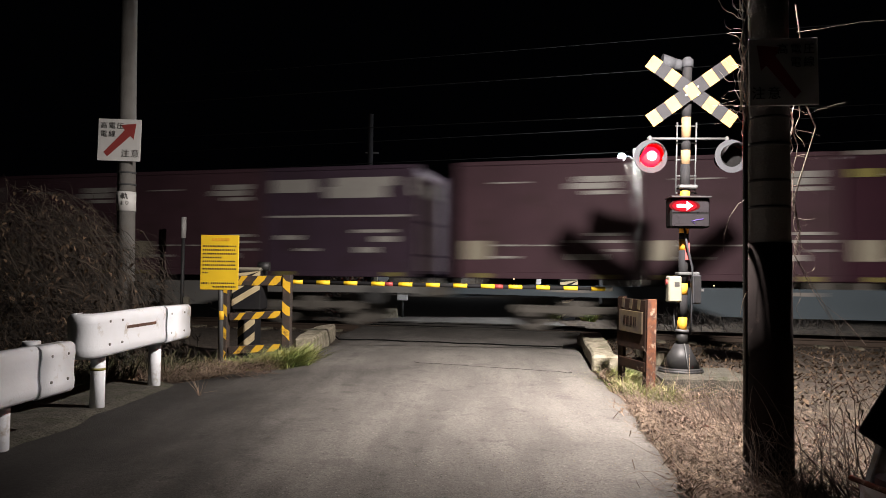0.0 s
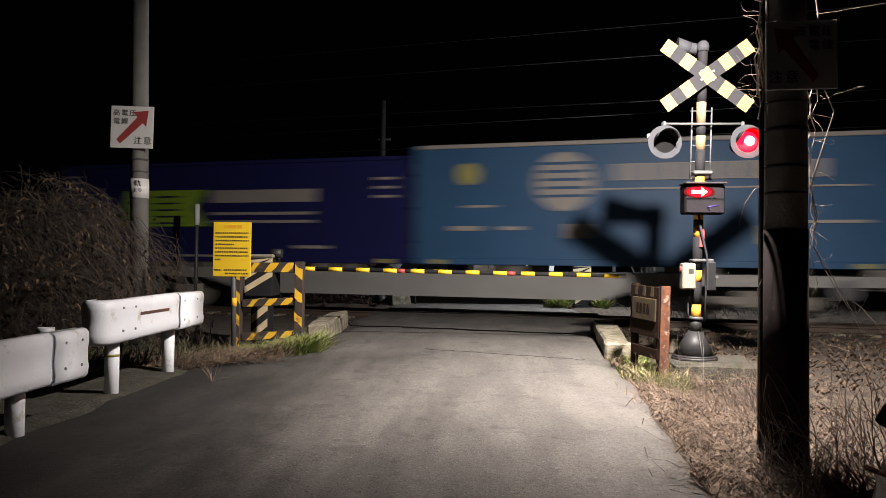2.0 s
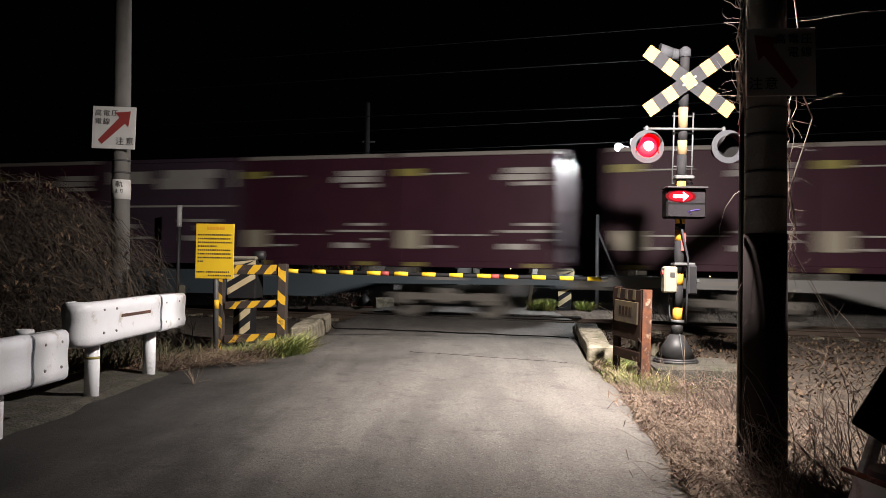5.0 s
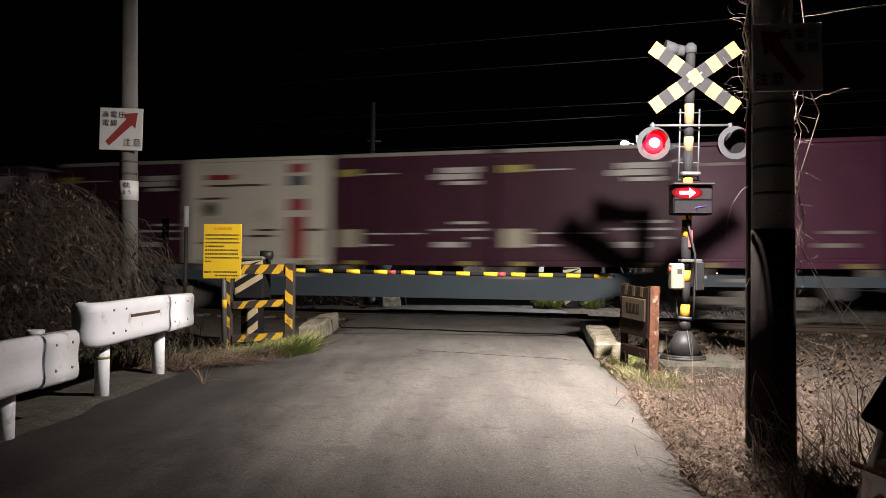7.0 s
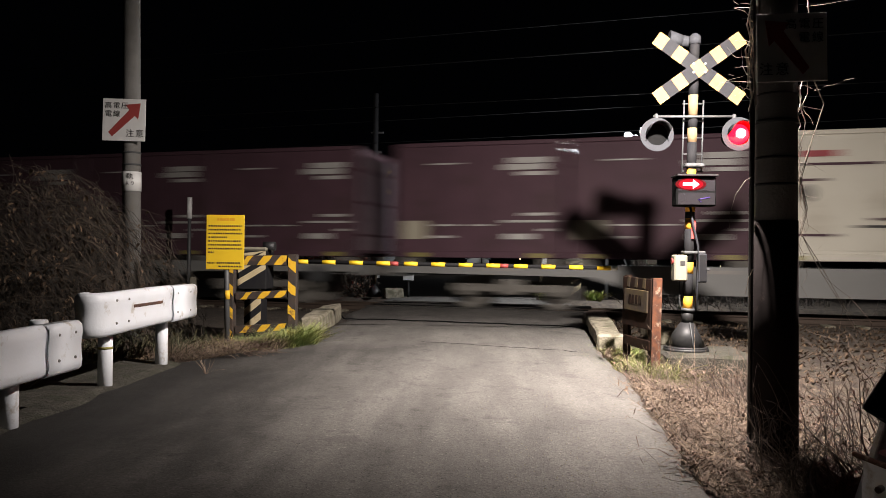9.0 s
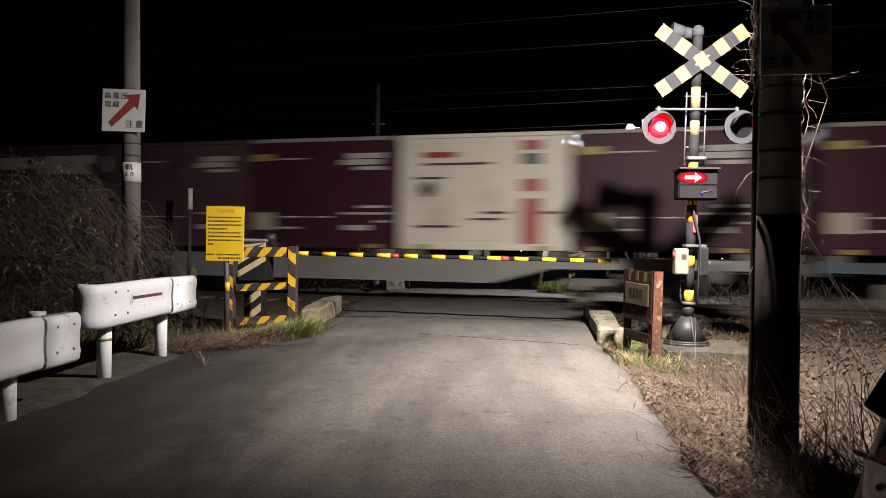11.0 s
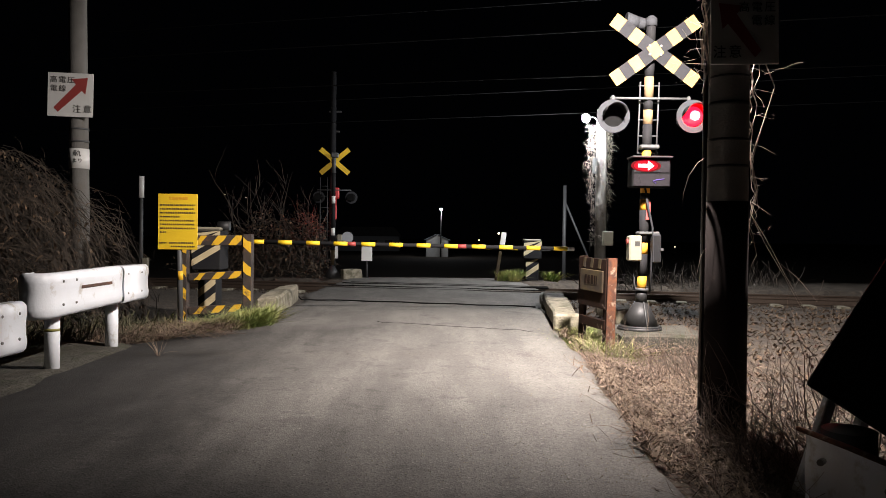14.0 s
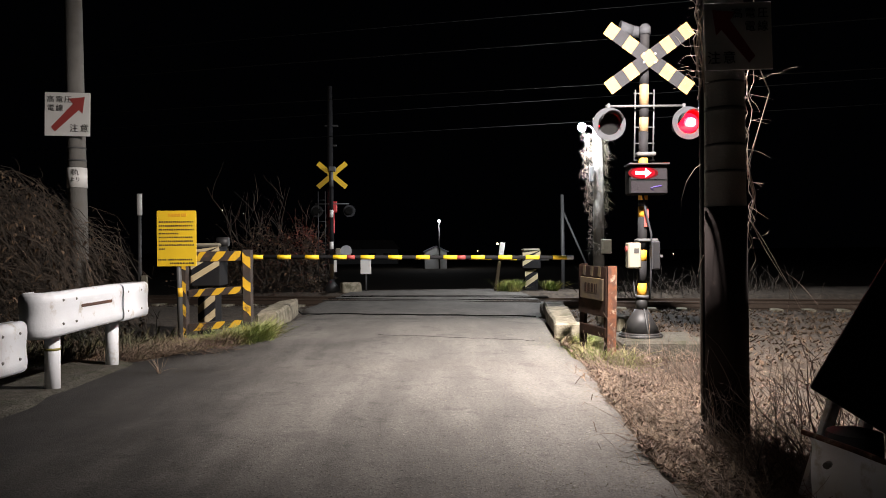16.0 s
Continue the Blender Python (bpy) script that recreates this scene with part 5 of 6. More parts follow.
# ---- guardrails ----
def beam_profile():
    # depth (towards the road), height
    pts = [(0.0, 0.0), (0.03, 0.006), (0.052, 0.03), (0.057, 0.08), (0.05, 0.13), (0.048, 0.175), (0.05, 0.22), (0.057, 0.27), (0.052, 0.32), (0.03, 0.344), (0.0, 0.35)]
    return pts


def beam(points, face, mat, flat=0.5):
    """A guardrail beam along points (x, y, z of its lower edge); face: the side its ridges point to."""
    bm = bmesh.new()
    prof = beam_profile()
    rings = []
    for k, p in enumerate(points):
        a, b = Vector(points[max(k - 1, 0)]), Vector(points[min(k + 1, len(points) - 1)])
        d = (b - a).normalized()
        out = Vector((d.y, -d.x, 0)).normalized() * face
        rings.append([bm.verts.new(Vector(p) + out * (u * flat) + Vector((0, 0, v))) for u, v in prof])
    for r, q in zip(rings, rings[1:]):
        for i in range(len(prof) - 1):
            bm.faces.new((r[i], r[i + 1], q[i + 1], q[i])).smooth = True
    bmesh.ops.recalc_face_normals(bm, faces=bm.faces[:])
    bmesh.ops.solidify(bm, geom=bm.faces[:], thickness=0.006)
    return bm


def build_guardrails():
    g = thing("guardrail", pose(0, 0, 0), "white painted steel guardrail with bolted sleeves beside the road", "guardrail", "guardrails")
    z = 0.755
    part("beam", beam([(-2.78, 7.15, z), (-2.78, 6.5, z), (-2.78, 5.95, z - 0.005), (-2.78, 5.62, z - 0.01), (-2.785, 5.53, z - 0.01), (-2.80, 5.475, z - 0.012),
                       (-2.835, 5.435, z - 0.012), (-2.885, 5.42, z - 0.012), (-2.925, 5.45, z - 0.012), (-2.93, 5.58, z - 0.012)], -1, WHITE, 0.9), WHITE, g, "white folded steel beam with a curled end")
    part("sleeve", beam([(-2.76, 7.3, z - 0.004), (-2.76, 6.72, z - 0.004)], -1, WHITE, 0.95), WHITE, g, "bolted splice sleeve")
    for y, zz in ((7.12, 0.09), (7.12, 0.27), (6.8, 0.09), (6.8, 0.27), (5.83, 0.09), (5.83, 0.27), (5.62, 0.09), (5.62, 0.27)):
        part("bolt", rod((-2.745, y, z + zz), (-2.722 + (0.021 if y > 6.7 else 0), y, z + zz), 0.014, 0.009, 12), BOLT, g, "dark bolt head")
    # Rusty strip whose dark colour also carries the shade of the pressed recess.
    part("slot", box((-2.736, 6.22, z + 0.205), (0.012, 0.58, 0.026), 0.004), RUST, g, "long rust-brown strip for the slot and its shade")
    for y in (6.85, 5.75):
        part("post", rod((-2.88, y, 0.2), (-2.88, y, z + 0.16), 0.057, 0.057, 20), WHITE, g, "round white post")
        part("bracket", box((-2.81, y, z + 0.16), (0.09, 0.08, 0.16), 0.01), GALV, g)
    part("reflector_band", rod((-2.88, 5.75, z - 0.13), (-2.88, 5.75, z - 0.11), 0.0582, 0.0582, 20), OLIVE, g, "faded yellow band")
    g = thing("guardrail", pose(0, 0, 0), "lower white steel guardrail nearer along the road edge", "guardrail", "guardrails")
    z = 0.585
    part("beam", beam([(-2.72, 4.9, z), (-2.72, 4.3, z), (-2.73, 3.5, z - 0.01), (-2.75, 2.0, z - 0.03), (-2.8, 0.5, z - 0.04)], -1, WHITE, 0.9), WHITE, g, "white folded steel beam")
    part("sleeve", beam([(-2.70, 4.95, z - 0.003), (-2.70, 4.55, z - 0.003)], -1, WHITE, 0.95), WHITE, g, "bolted splice sleeve")
    for y, zz in ((4.86, 0.1), (4.86, 0.27), (4.66, 0.1), (4.66, 0.27)):
        part("bolt", rod((-2.66, y, z + zz), (-2.642, y, z + zz), 0.014, 0.009, 12), BOLT, g, "dark bolt head")
    for y in (4.42, 2.4, 0.6):
        part("post", rod((-2.83, y, 0.15), (-2.83, y, z + 0.2), 0.057, 0.057, 20), WHITE, g, "round white post")
    part("cap", rod((-2.84, 4.75, z + 0.3), (-2.84, 4.75, z + 0.36), 0.06, 0.055, 20), WHITE, g)
    # the guardrail on the other side, in the dark
    g = thing("guardrail", pose(0, 0, 0), "old guardrail with a rusty flaking top edge in shade", "guardrail", "guardrails")
    z = 0.22
    part("beam", beam([(1.68, 3.1, z), (1.73, 2.8, z), (1.79, 2.4, z - 0.01), (1.95, 1.5, z - 0.02)], -1, WHITE, 0.9), WHITE, g, "dirty white steel beam")
    part("top_rust", tube([(1.68, 3.1, z + 0.352), (1.73, 2.8, z + 0.352), (1.77, 2.55, z + 0.347)], 0.012), RUST_BRIGHT, g, "flaking rust along the top edge")
    part("post", rod((1.88, 3.05, 0.0), (1.88, 3.05, z + 0.36), 0.11, 0.11, 24), DARK_IRON, g, "round dark post")
    for x, y in ((1.70, 2.95), (1.76, 2.6)):
        part("bolt", rod((x, y - 0.02, z + 0.26), (x - 0.03, y - 0.05, z + 0.26), 0.014, 0.014, 8), BOLT, g)
    # a dark board that leans on two pale legs, its back to the road
    b = thing("leaning_board", pose(2.28, 3.3, 0.84, 0, 32, 0), "dark back of a tilted sign board on pale legs", "sign board")
    part("board", box((0.12, 0, 0.05), (0.9, 0.03, 0.78), 0.01), DARK_IRON, b, "dark flat board")
    for dx in (-0.34, -0.16):
        part("leg", turned(box((dx + 0.1, 0.05, -0.5), (0.05, 0.05, 0.5), 0.006), pose(0, 0, 0, 0, -14, 0)), WHITE, b, "pale square leg")


build_guardrails()


# ---- distance ----
def build_distance():
    h = thing("shed", pose(1.9, 92, -0.9), "small pale shed far off under a street lamp", "building")
    part("wall", prism([(-1.4, 0), (1.4, 0), (1.4, 2.1), (0, 2.75), (-1.4, 2.1)], 4, "y", 0), WHITE_PLAIN, h)
    part("roof", turned(box((0.78, 2.0, 0.36), (1.75, 4.3, 0.09)), pose(0, 0, 2.48, 0, 25, 0)), GREY_PAINT, h)
    part("roof", turned(box((-0.78, 2.0, 0.36), (1.75, 4.3, 0.09)), pose(0, 0, 2.48, 0, -25, 0)), GREY_PAINT, h)
    for x, y, z, s, name in ((2.31, 90.3, 4.98, 0.17, 0), ):
        p = thing("street_lamp", pose(x, y, -0.9), "far street lamp with a bright white head", "street lamp", "street lamps")
        part("mast", rod((0, 0, 0), (0, 0, z + 0.9), 0.09, 0.06, 10), GALV, p)
        bm = bmesh.new()
        bmesh.ops.create_uvsphere(bm, u_segments=12, v_segments=8, radius=s)
        part("bulb", shifted(bm, 0, -0.1, z + 0.95), SPARK, p, "glowing lamp globe")
    for x, y, z, s in ((-6.0, 150, 1.6, 0.16), (-43, 160, 10.5, 0.07), (-38.5, 160, 9.8, 0.07), (24, 170, 0.8, 0.15), (12.5, 160, 1.2, 0.14), (-60, 180, 6, 0.12), (56, 160, 0.2, 0.12)):
        p = thing("street_lamp", pose(x, y, ground_z(x, y)), "tiny far lamp on a mast in the dark", "street lamp", "distant lamps")
        top = z - ground_z(x, y)
        part("mast", rod((0, 0, 0), (0, 0, top), 0.08, 0.06, 8), WIRE, p)
        bm = bmesh.new()
        bmesh.ops.create_uvsphere(bm, u_segments=8, v_segments=6, radius=s)
        part("bulb", shifted(bm, 0, -0.1, top), WARM_SPARK, p, "tiny glowing globe")
    glow = new("shed_light", bpy.data.lights.new("shed_light", "POINT"))
    glow.data.energy, glow.data.shadow_soft_size, glow.data.color = 300, 0.15, (0.95, 0.97, 1.0)
    glow.location = (2.31, 89.8, 4.9)
    # low dark building beside the shed
    h = thing("house", pose(-9.5, 128, -0.9), "low dark house far off in the night", "building")
    part("wall", box((0, 3, 1.3), (11, 6, 2.6)), GREY_PAINT, h)
    part("roof", prism([(-6, 2.6), (6, 2.6), (4.5, 4.2), (-4.5, 4.2)], 7, "y", -0.5), DARK_IRON, h)
    for x in (-3, 1, 3.6):
        part("window", box((x, -0.02, 1.4), (1.3, 0.06, 1.0)), SMOKED, h)


build_distance()


# ---- plants ----
def build_thicket():
    """The tangle of dry vines round the thin pole."""
    rng = random.Random(11)
    items, leaves = [], []

    def top(x):
        return bend(x, ((-8.5, 1.55), (-6.5, 1.75), (-5.6, 1.95), (-5.0, 2.3), (-4.5, 2.25), (-4.1, 1.85), (-3.8, 1.45), (-3.62, 0.95), (-3.45, 0.5)))
    for k in range(8200):
        x = rng.triangular(-8.6, -3.4, -4.6)
        y = rng.uniform(7.3, 9.6)
        h = top(x) * (1 - 0.12 * abs(y - 8.3)) * (1 + 0.1 * rough(x, y, 1.9))
        z = rng.uniform(0.0, 1.0) ** 0.7 * h + 0.05
        up = rng.uniform(-0.9, 0.5)
        d = (rng.uniform(-1, 1), rng.uniform(-0.8, 0.8), up)
        pts = wander((x, y, z), d, rng.uniform(0.3, 0.85), 5, rng, 0.35, 0.12)
        pts = [(min(a, -3.5 + 0.1 * rng.random()), b, max(min(c, top(a) + 0.12 * rng.random()), 0.18)) for a, b, c in pts]
        items.append((pts, rng.uniform(0.0022, 0.006)))
        if k % 2 == 0:
            p = pts[rng.randrange(1, 5)]
            leaves.append((p, (p[0] + rng.uniform(-0.07, 0.07), p[1] + rng.uniform(-0.07, 0.07), p[2] - rng.uniform(0.02, 0.08)), 0.035, 0.01))
    for k in range(260):
        x = rng.uniform(-8.0, -3.7)
        pts = wander((x, rng.uniform(7.6, 9.0), top(x) - 0.25), (rng.uniform(-0.5, 0.5), rng.uniform(-0.4, 0.3), 1), rng.uniform(0.25, 0.7), 8, rng, 0.5, 0.45)
        items.append((pts, 0.0045))
    tagged(stems("thicket", TWIG, items), "tall tangled thicket of dry brown vines round a thin pole", "bush", kind="stuff")
    tagged(blades("thicket_leaves", DRY_LEAF, leaves), "withered brown leaves hanging in the thicket", "leaves", kind="stuff")
    # low dark undergrowth between the guardrail and the track
    items = []
    for k in range(5200):
        x, y = rng.uniform(-7.0, -2.7), rng.uniform(5.2, 9.0)
        if x > (-3.45 if y < 7.5 else -2.75):
            continue
        z = ground_z(x, y)
        items.append(((x, y, z), (x + rng.gauss(0, 0.16), y + rng.gauss(0, 0.14), z + rng.uniform(0.03, 0.26)), rng.uniform(0.006, 0.02), 0.04))
    tagged(blades("undergrowth", LEAF, items), "dark low undergrowth behind the white guardrail", "undergrowth", kind="stuff")


def surface_z(x, y):
    """The ground, or the road where it lies over it."""
    if bend(y, ROAD_L) < x < bend(y, ROAD_R):
        return road_z(y) + 0.02
    return ground_z(x, y)


def tufts(name, label, mat, spots, count, height, width, seed, spread=0.1):
    rng = random.Random(seed)
    items = []
    for x, y, r in spots:
        for k in range(count):
            a, d = rng.uniform(0, 6.28), r * math.sqrt(rng.random())
            fx, fy = x + d * math.cos(a), y + d * math.sin(a) * 0.8
            z = max(surface_z(fx, fy), 0.16) - 0.01
            hh = height * rng.uniform(0.4, 1.1)
            t = (fx + rng.gauss(0, spread), fy + rng.gauss(0, spread), z + hh)
            items.append(((fx, fy, z), t, width * rng.uniform(0.6, 1.3), 0.12 * hh))
    return tagged(blades(name, mat, items), label, "grass", kind="stuff")


def build_verges():
    tufts("grass", "green and yellow grass tufts at the foot of the guard frames", GRASS,
          ((-2.2, 8.35, 0.3), (-1.95, 8.45, 0.3), (-2.5, 8.2, 0.3), (-2.05, 8.05, 0.3), (-2.35, 7.95, 0.28), (-1.85, 8.2, 0.2), (1.72, 7.25, 0.16), (1.88, 6.95, 0.22), (1.72, 7.7, 0.15), (1.82, 8.2, 0.16), (-2.0, 8.9, 0.2)),
          560, 0.2, 0.0055, 3, 0.2)
    tufts("dry_grass", "pale dry grass at the road edge", STRAW,
          ((-2.2, 8.2, 0.35), (-2.6, 7.9, 0.35), (-1.95, 8.6, 0.28), (1.75, 7.4, 0.25), (1.78, 8.0, 0.2), (1.6, 7.6, 0.15), (-3.1, 7.7, 0.4)),
          260, 0.11, 0.006, 5, 0.12)
    tufts("far_grass", "yellowish grass clump by the far kerb", GRASS, ((2.3, 19.6, 0.25), (3.6, 20.0, 0.2), (2.5, 19.4, 0.2)), 200, 0.32, 0.02, 9, 0.2)
    rng = random.Random(21)
    items = []
    # low straw litter along the right edge
    for k in range(10500):
        y = rng.uniform(2.6, 8.0)
        x = bend(y, ROAD_R) + abs(rng.gauss(0, 0.6)) + 0.02 + 0.16 * rough(0, y, 1.7)
        if k % 7 == 0:
            x -= rng.expovariate(14)
        z = max(surface_z(x, y), 0.12) + 0.005
        a = rng.uniform(0, 6.28)
        L = rng.uniform(0.05, 0.2)
        items.append(((x, y, z), (x + L * math.cos(a), y + L * math.sin(a), z + rng.uniform(0.0, 0.1)), rng.uniform(0.002, 0.0065), 0.02))
    for k in range(7500):
        x, y = rng.gauss(-2.65, 0.5), rng.gauss(7.9, 0.36)
        if y < 7.2 + 0.5 * max(0, x + 2.4) or x > -1.9:
            continue
        z = surface_z(x, y) + 0.03 + 0.1 * rng.random() * math.exp(-((x + 2.6) ** 2 + (y - 8.0) ** 2) * 4)
        a = rng.uniform(0, 6.28)
        L = rng.uniform(0.06, 0.24)
        items.append(((x, y, z), (x + L * math.cos(a), y + L * math.sin(a), z + rng.uniform(0.0, 0.08)), rng.uniform(0.002, 0.006), 0.02))
    curled, loose = [], []
    for k in range(5200):
        y = rng.uniform(2.5, 7.6)
        x = bend(y, ROAD_R) + abs(rng.gauss(0, 0.75)) - rng.expovariate(30) + 0.04 + 0.16 * rough(0, y, 1.7)
        z = max(surface_z(x, y), 0.1) + 0.012 + rng.uniform(0.0, 0.07) * min(1, max(0, (x - bend(y, ROAD_R)) * 3))
        a, L = rng.uniform(0, 6.28), rng.uniform(0.025, 0.075)
        curled.append(((x, y, z), (x + L * math.cos(a), y + L * math.sin(a), z + rng.uniform(-0.01, 0.035)), rng.uniform(0.01, 0.024), rng.uniform(0.004, 0.022)))
    for k in range(2600):
        y = rng.uniform(2.7, 7.4)
        x = bend(y, ROAD_R) + abs(rng.gauss(0.1, 0.6))
        z = max(surface_z(x, y), 0.1) + rng.uniform(0.01, 0.1)
        a = rng.uniform(0, 6.28)
        loose.append((wander((x, y, z), (math.cos(a), math.sin(a), rng.uniform(-0.1, 0.5)), rng.uniform(0.12, 0.42), 6, rng, 0.45, 0.05), rng.uniform(0.0014, 0.0035)))
    tagged(blades("fallen_leaves", PALE_LEAF, curled), "curled pale brown fallen leaves along the road edge", "leaves", kind="stuff")
    for k in range(900):
        a, d = rng.uniform(0, 6.28), 0.55 * math.sqrt(rng.random())
        x, y = -2.62 + 1.2 * d * math.cos(a), 7.6 + 0.6 * d * math.sin(a)
        z = surface_z(x, y) + 0.02 + 0.15 * rng.random() * (1 - d / 0.56)
        a = rng.uniform(0, 6.28)
        loose.append((wander((x, y, z), (math.cos(a), math.sin(a), rng.uniform(-0.2, 0.4)), rng.uniform(0.1, 0.35), 6, rng, 0.4, 0.1), rng.uniform(0.0015, 0.0032)))
    for k in range(7):
        pts = wander((-2.3, 6.45, road_z(6.45)), (rng.uniform(-0.8, 0.8), rng.uniform(-0.4, 0.4), 1), rng.uniform(0.15, 0.32), 7, rng, 0.35, 0.1)
        loose.append((pts, 0.0032))
    tagged(stems("fallen_twigs", STRAW, loose), "loose bent dry twigs lying along the road edge", "twigs", kind="stuff")
    tagged(blades("leaf_mould", DRY_LEAF, items[::3]), "brown leaf mould between the dry stalks", "litter", kind="stuff")
    items = [q for k, q in enumerate(items) if k % 3]
    tagged(blades("straw_litter", STRAW, items), "pale dry straw and stalk litter along the road edge", "litter", kind="stuff")
    items = []
    for k in range(6000):
        x, y = rng.uniform(2.0, 9.0), rng.uniform(6.5, 13.5)
        if (Vector((x, y, 0)) - CENTRE).dot(SIDE) > -1.9:
            continue
        z = ground_z(x, y) + 0.01
        a = rng.uniform(0, 6.28)
        L = rng.uniform(0.04, 0.1)
        items.append(((x, y, z), (x + L * math.cos(a), y + L * math.sin(a), z + rng.uniform(0, 0.04)), rng.uniform(0.012, 0.03), 0.015))
    tagged(blades("dead_leaves", DRY_LEAF, items), "brown dead leaves on the ground beside the railway", "leaves", kind="stuff")
    # bare weeds and brambles round the thick pole
    items = []
    for k in range(700):
        y = rng.uniform(3.4, 7.6)
        x = bend(y, ROAD_R) + 0.1 + abs(rng.gauss(0.3, 0.6))
        z = max(ground_z(x, y), 0.08)
        pts = wander((x, y, z), (rng.uniform(-0.7, 0.7), rng.uniform(-0.6, 0.4), 1), rng.uniform(0.08, 0.36), 5, rng, 0.5, 0.2)
        items.append((pts, rng.uniform(0.0012, 0.003)))
    for k in range(60):
        y = rng.uniform(3.6, 6.6)
        x = bend(y, ROAD_R) + rng.uniform(0.15, 0.9)
        pts = wander((x, y, max(ground_z(x, y), 0.08)), (rng.uniform(-0.9, 0.9), rng.uniform(-0.5, 0.5), 0.9), rng.uniform(0.35, 0.75), 9, rng, 0.22, 0.3)
        items.append((pts, rng.uniform(0.0022, 0.004)))
    tagged(stems("dry_weeds", STRAW, items), "thin bare dry weeds round the thick pole", "weeds", kind="stuff")
    items = []
    for k in range(250):
        x, y = (rng.uniform(1.7, 3.2), rng.uniform(3.5, 4.5)) if k % 3 else (rng.uniform(2.2, 4.0), rng.uniform(4.4, 5.6))
        if (x - 2.0) ** 2 + (y - 4.68) ** 2 < 0.04:
            continue
        z = max(ground_z(x, y), 0.05)
        pts = wander((x, y, z), (rng.uniform(-0.8, 0.8), rng.uniform(-0.6, 0.4), 1), rng.uniform(0.3, 0.6) if x < 2.1 else rng.uniform(0.4, 1.15), 8, rng, 0.3, 0.14)
        items.append((pts, rng.uniform(0.003, 0.006)))
        for j in range(3):
            q = pts[rng.randrange(2, 8)]
            items.append((wander(q, (rng.uniform(-1, 1), rng.uniform(-1, 1), 0.6), rng.uniform(0.15, 0.45), 4, rng, 0.3, 0.1), 0.0025))
    for k in range(170):
        x, y = rng.gauss(2.35, 0.28), rng.gauss(6.35, 0.35)
        z = max(ground_z(x, y), 0.05)
        pts = wander((x, y, z), (rng.uniform(-0.9, 0.9), rng.uniform(-0.6, 0.4), 1), rng.uniform(0.25, 0.6), 7, rng, 0.35, 0.14)
        items.append((pts, rng.uniform(0.002, 0.0045)))
        q = pts[rng.randrange(2, 7)]
        items.append((wander(q, (rng.uniform(-1, 1), rng.uniform(-1, 1), 0.6), rng.uniform(0.12, 0.3), 4, rng, 0.3, 0.1), 0.002))
    tagged(stems("brambles", BRAMBLE, items), "bare dark brambles beside the thick pole", "bush", kind="stuff")


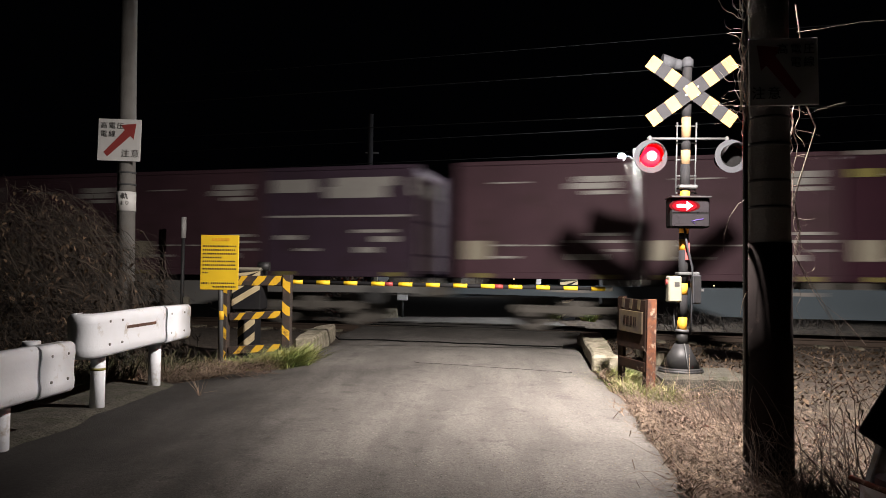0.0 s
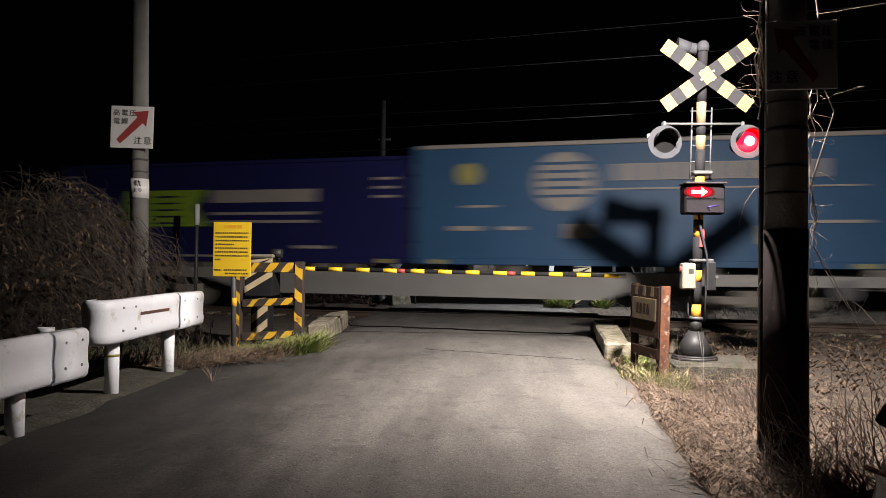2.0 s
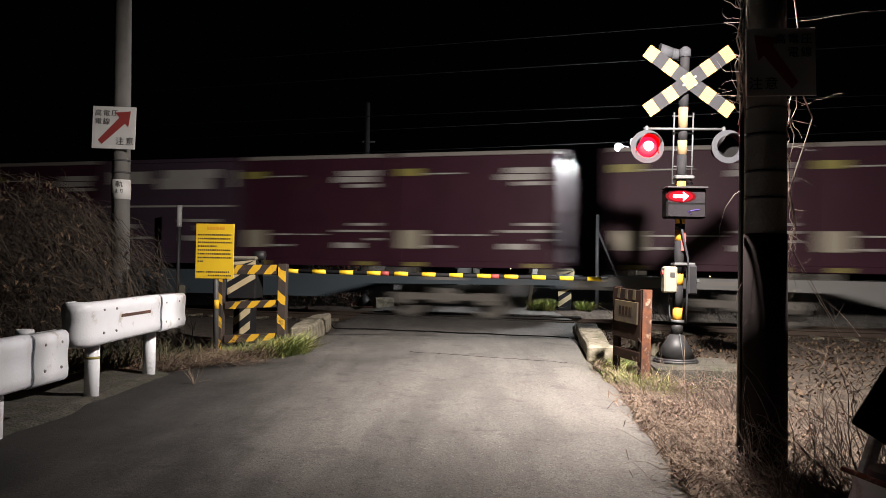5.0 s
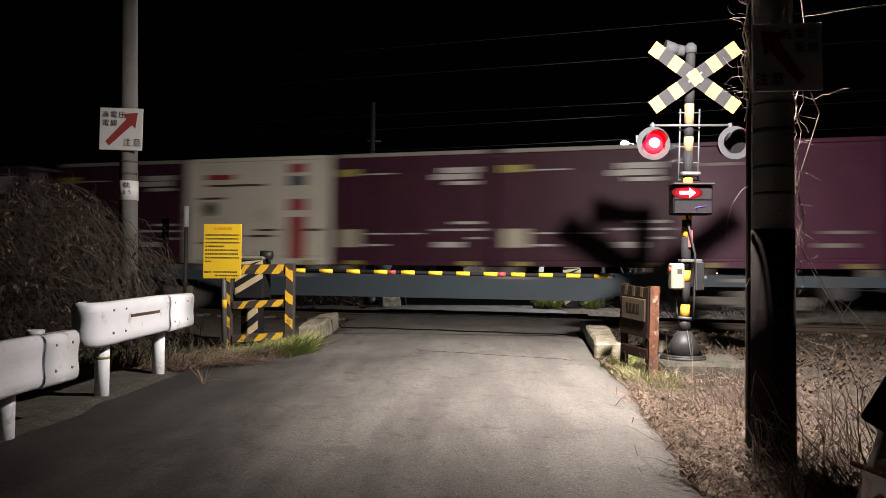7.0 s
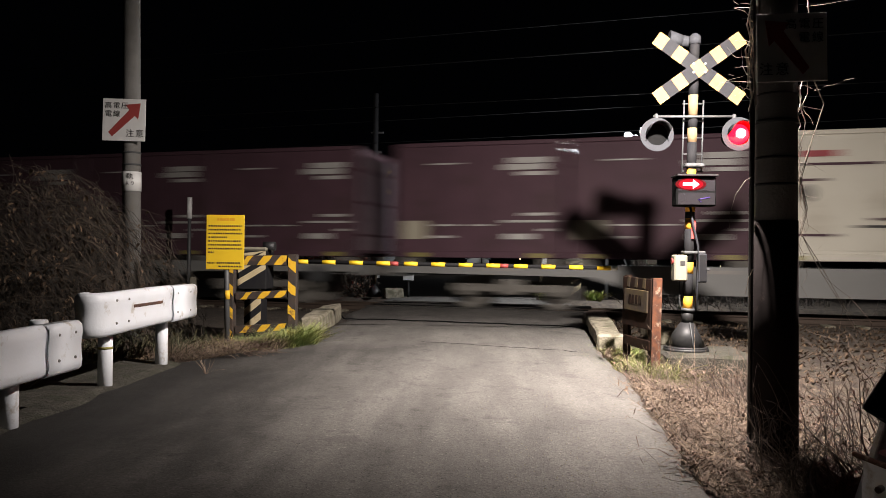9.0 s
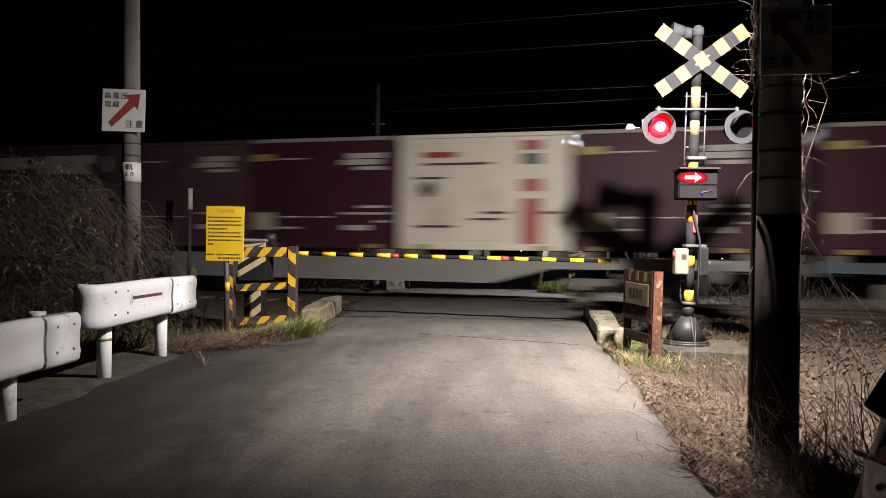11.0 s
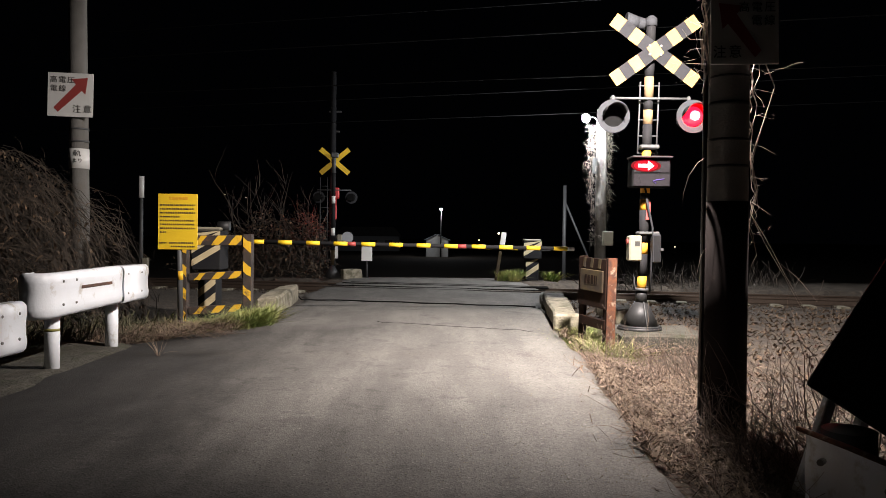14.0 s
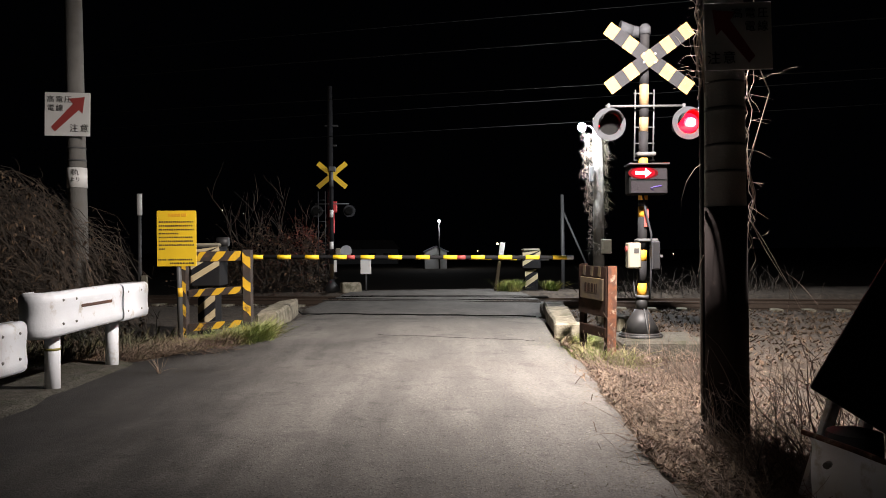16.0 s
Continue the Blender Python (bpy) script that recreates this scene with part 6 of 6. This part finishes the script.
def build_vines():
    rng = random.Random(31)
    items = []
    # on the near pole: up its left edge and hanging on its right
    for k in range(5):
        pts = [(2.14 + 0.03 * math.sin(j * 1.3 + k), 5.36 + 0.02 * k, 2.5 + 0.16 * j + 0.05 * k) for j in range(12)]
        pts = [(a + rng.uniform(-0.035, 0.035), b, c) for a, b, c in pts]
        items.append((pts, 0.010))
    for k in range(26):
        z = rng.uniform(2.55, 3.9)
        pts = wander((2.13, 5.36, z), (-1, rng.uniform(-0.3, 0.3), rng.uniform(-0.4, 0.8)), rng.uniform(0.1, 0.32), 6, rng, 0.55)
        items.append((pts, 0.005))
    hang = [(2.55, 5.66, 3.6), (2.60, 5.66, 3.2), (2.56, 5.66, 2.95), (2.70, 5.66, 2.62), (2.60, 5.66, 2.3), (2.52, 5.66, 2.05), (2.58, 5.66, 1.8), (2.52, 5.66, 1.62), (2.66, 5.66, 1.4),
            (2.80, 5.66, 1.15), (2.95, 5.66, 0.9), (3.12, 5.66, 0.6)]
    items.append((hang, 0.008))
    items.append(([(a + 0.02 * math.sin(3 * i), b, c - 0.03 + 0.02 * math.cos(2 * i)) for i, (a, b, c) in enumerate(hang[4:])], 0.006))
    for k in range(3):
        run, x = [], 2.52 + 0.02 * k
        for j in range(22):
            x += rng.uniform(-0.045, 0.045) + 0.25 * (2.53 - x)
            run.append((x, 5.66 + rng.uniform(-0.03, 0.03), 3.3 - 0.2 * k - 0.085 * j))
        items.append((run, 0.0065))
        for j in range(6):
            items.append((wander(run[rng.randrange(2, 20)], (rng.uniform(-0.2, 1), 0, rng.uniform(-0.6, 0.6)), rng.uniform(0.06, 0.22), 5, rng, 0.5), 0.0035))
    items.append((wander((2.62, 5.66, 2.72), (1, 0, 0.6), 0.3, 6, rng, 0.4, 0.2), 0.006))
    items.append((wander((2.56, 5.66, 3.38), (1, 0, 0.12), 0.8, 9, rng, 0.1, 0.0), 0.004))
    items.append(([(2.14, 5.36, 2.02), (2.08, 5.36, 1.98), (2.01, 5.35, 1.88), (1.97, 5.35, 1.74), (1.965, 5.35, 1.62)], 0.007))
    items.append(([(2.12, 5.3, 1.33), (2.09, 5.3, 1.27), (2.065, 5.3, 1.15)], 0.01))
    items = [([(0.86 * (x + (0.1 if y > 5.5 else 0)), 0.86 * y, 0.195 + 0.86 * z) for x, y, z in pts], 0.6 * r) for pts, r in items]
    tagged(stems("vine", VINE, items, 5), "pale bare vine climbing and hanging on the thick pole", "vine", kind="stuff")
    items = []
    for k in range(900):
        z = 4.4 - 3.1 * rng.random() ** 1.5
        w = 0.13 + 0.09 * (z > 2.4) + 0.08 * rng.random()
        a = rng.uniform(0, 6.28)
        p = (4.72 + w * math.cos(a) - 0.05, 19.1 + w * math.sin(a), z)
        items.append((wander(p, (rng.uniform(-0.8, 0.8), rng.uniform(-0.6, 0.6), -0.5), rng.uniform(0.12, 0.34), 6, rng, 0.95, 0.1), rng.uniform(0.004, 0.011)))
    tagged(stems("vine", FAR_VINE, items), "mass of pale dry vines on the distant pole", "vine", kind="stuff")


def build_far_bushes():
    rng = random.Random(41)
    items, leaves = [], []
    for k in range(1500):
        x, y = rng.uniform(-6.8, -2.75), rng.uniform(20.6, 22.5)
        h = bend(x, ((-7, 0.9), (-5.5, 1.5), (-4, 1.9), (-3.0, 1.9), (-2.6, 1.0)))
        z = rng.uniform(0.1, h)
        pts = wander((x, y, z), (rng.uniform(-1, 1), rng.uniform(-1, 1), rng.uniform(-0.2, 1)), rng.uniform(0.3, 0.8), 5, rng, 0.4, 0.05)
        items.append((pts, rng.uniform(0.005, 0.01)))
        for j in range(2):
            p = pts[rng.randrange(1, 6)]
            leaves.append((p, (p[0] + rng.uniform(-0.12, 0.12), p[1] + rng.uniform(-0.1, 0.1), p[2] + rng.uniform(-0.1, 0.04)), 0.06, 0.01))
    for k in range(14):
        x = rng.uniform(-6.2, -3.4)
        pts = wander((x, rng.uniform(21.5, 24), 0.3), (rng.uniform(-0.35, 0.35), 0, 1), rng.uniform(1.8, 3.4), 9, rng, 0.2)
        items.append((pts, 0.028))
        for j in range(7):
            q = pts[rng.randrange(3, 9)]
            items.append((wander(q, (rng.uniform(-0.7, 0.7), 0, 1), rng.uniform(0.4, 1.2), 5, rng, 0.25), 0.01))
    tagged(stems("far_thicket", TWIG, items), "dark bare thicket beyond the railway", "bush", kind="stuff")
    tagged(blades("far_thicket_leaves", DRY_LEAF, leaves), "reddish brown leaves of the thicket beyond the railway", "leaves", kind="stuff")
    items = []
    for k in range(420):
        x, y = rng.uniform(4.2, 9.5), rng.uniform(17.8, 19.5)
        items.append((wander((x, y, 0.15), (rng.uniform(-1, 1), rng.uniform(-0.6, 0.6), 0.8), rng.uniform(0.3, 1.0), 6, rng, 0.4, 0.2), rng.uniform(0.006, 0.012)))
    tagged(stems("far_brush", TWIG, items), "low bare brush on the far side of the rails", "bush", kind="stuff")


def build_grit():
    """Loose grit on the asphalt."""
    rng = random.Random(51)
    V, F = [], []
    for k in range(1500):
        y = 3.2 + 7 * rng.random() ** 1.6
        l, r = bend(y, ROAD_L), bend(y, ROAD_R)
        x = r - abs(rng.gauss(0, 0.9)) - 0.02
        if x < l:
            continue
        f = (x - l) / (r - l)
        z = road_z(y) + 0.012 * rough(x, y, 0.8) + 0.014 * (1 - (2 * f - 1) ** 2) + 0.006 * rough(x, y, 3) + 0.001
        s, b = rng.uniform(0.002, 0.005), len(V)
        for q in ((1, 0, 0), (-0.6, 0.8, 0), (-0.5, -0.9, 0), (0, 0, 0.9)):
            V.append((x + q[0] * s * rng.uniform(0.6, 1.3), y + q[1] * s * rng.uniform(0.6, 1.3), z + q[2] * s))
        F += [(b, b + 1, b + 3), (b + 1, b + 2, b + 3), (b + 2, b, b + 3)]
    me = bpy.data.meshes.new("road_grit")
    me.from_pydata(V, [], F)
    me.materials.append(CONCRETE)
    tagged(new("road_grit", me), "loose pale grit scattered on the asphalt", "grit", kind="stuff")


build_grit()
build_thicket()
build_verges()
build_vines()
build_far_bushes()


# ---- what moves ----
def motions():
    for ob, behind, z in MOVING:
        walk(ob, [(t, train_pose(s + behind, z)) for t, s in TRAIN_ROWS])
    for lens, first in FLASH:
        turn = 0 if first else 180
        rows = [(0.0, pose(0, 0.012, 0, 0, 0, turn))]
        t = 0.34
        while t < 15.99:
            for dt, a in ((-0.05, 0), (-0.016, 60), (0.017, 120), (0.05, 180)):
                rows.append((t + dt, pose(0, 0.012, 0, 0, 0, turn + a)))
            turn += 180
            t += 0.6
        rows.append((16.0, pose(0, 0.012, 0, 0, 0, turn)))
        walk(lens, rows)


motions()
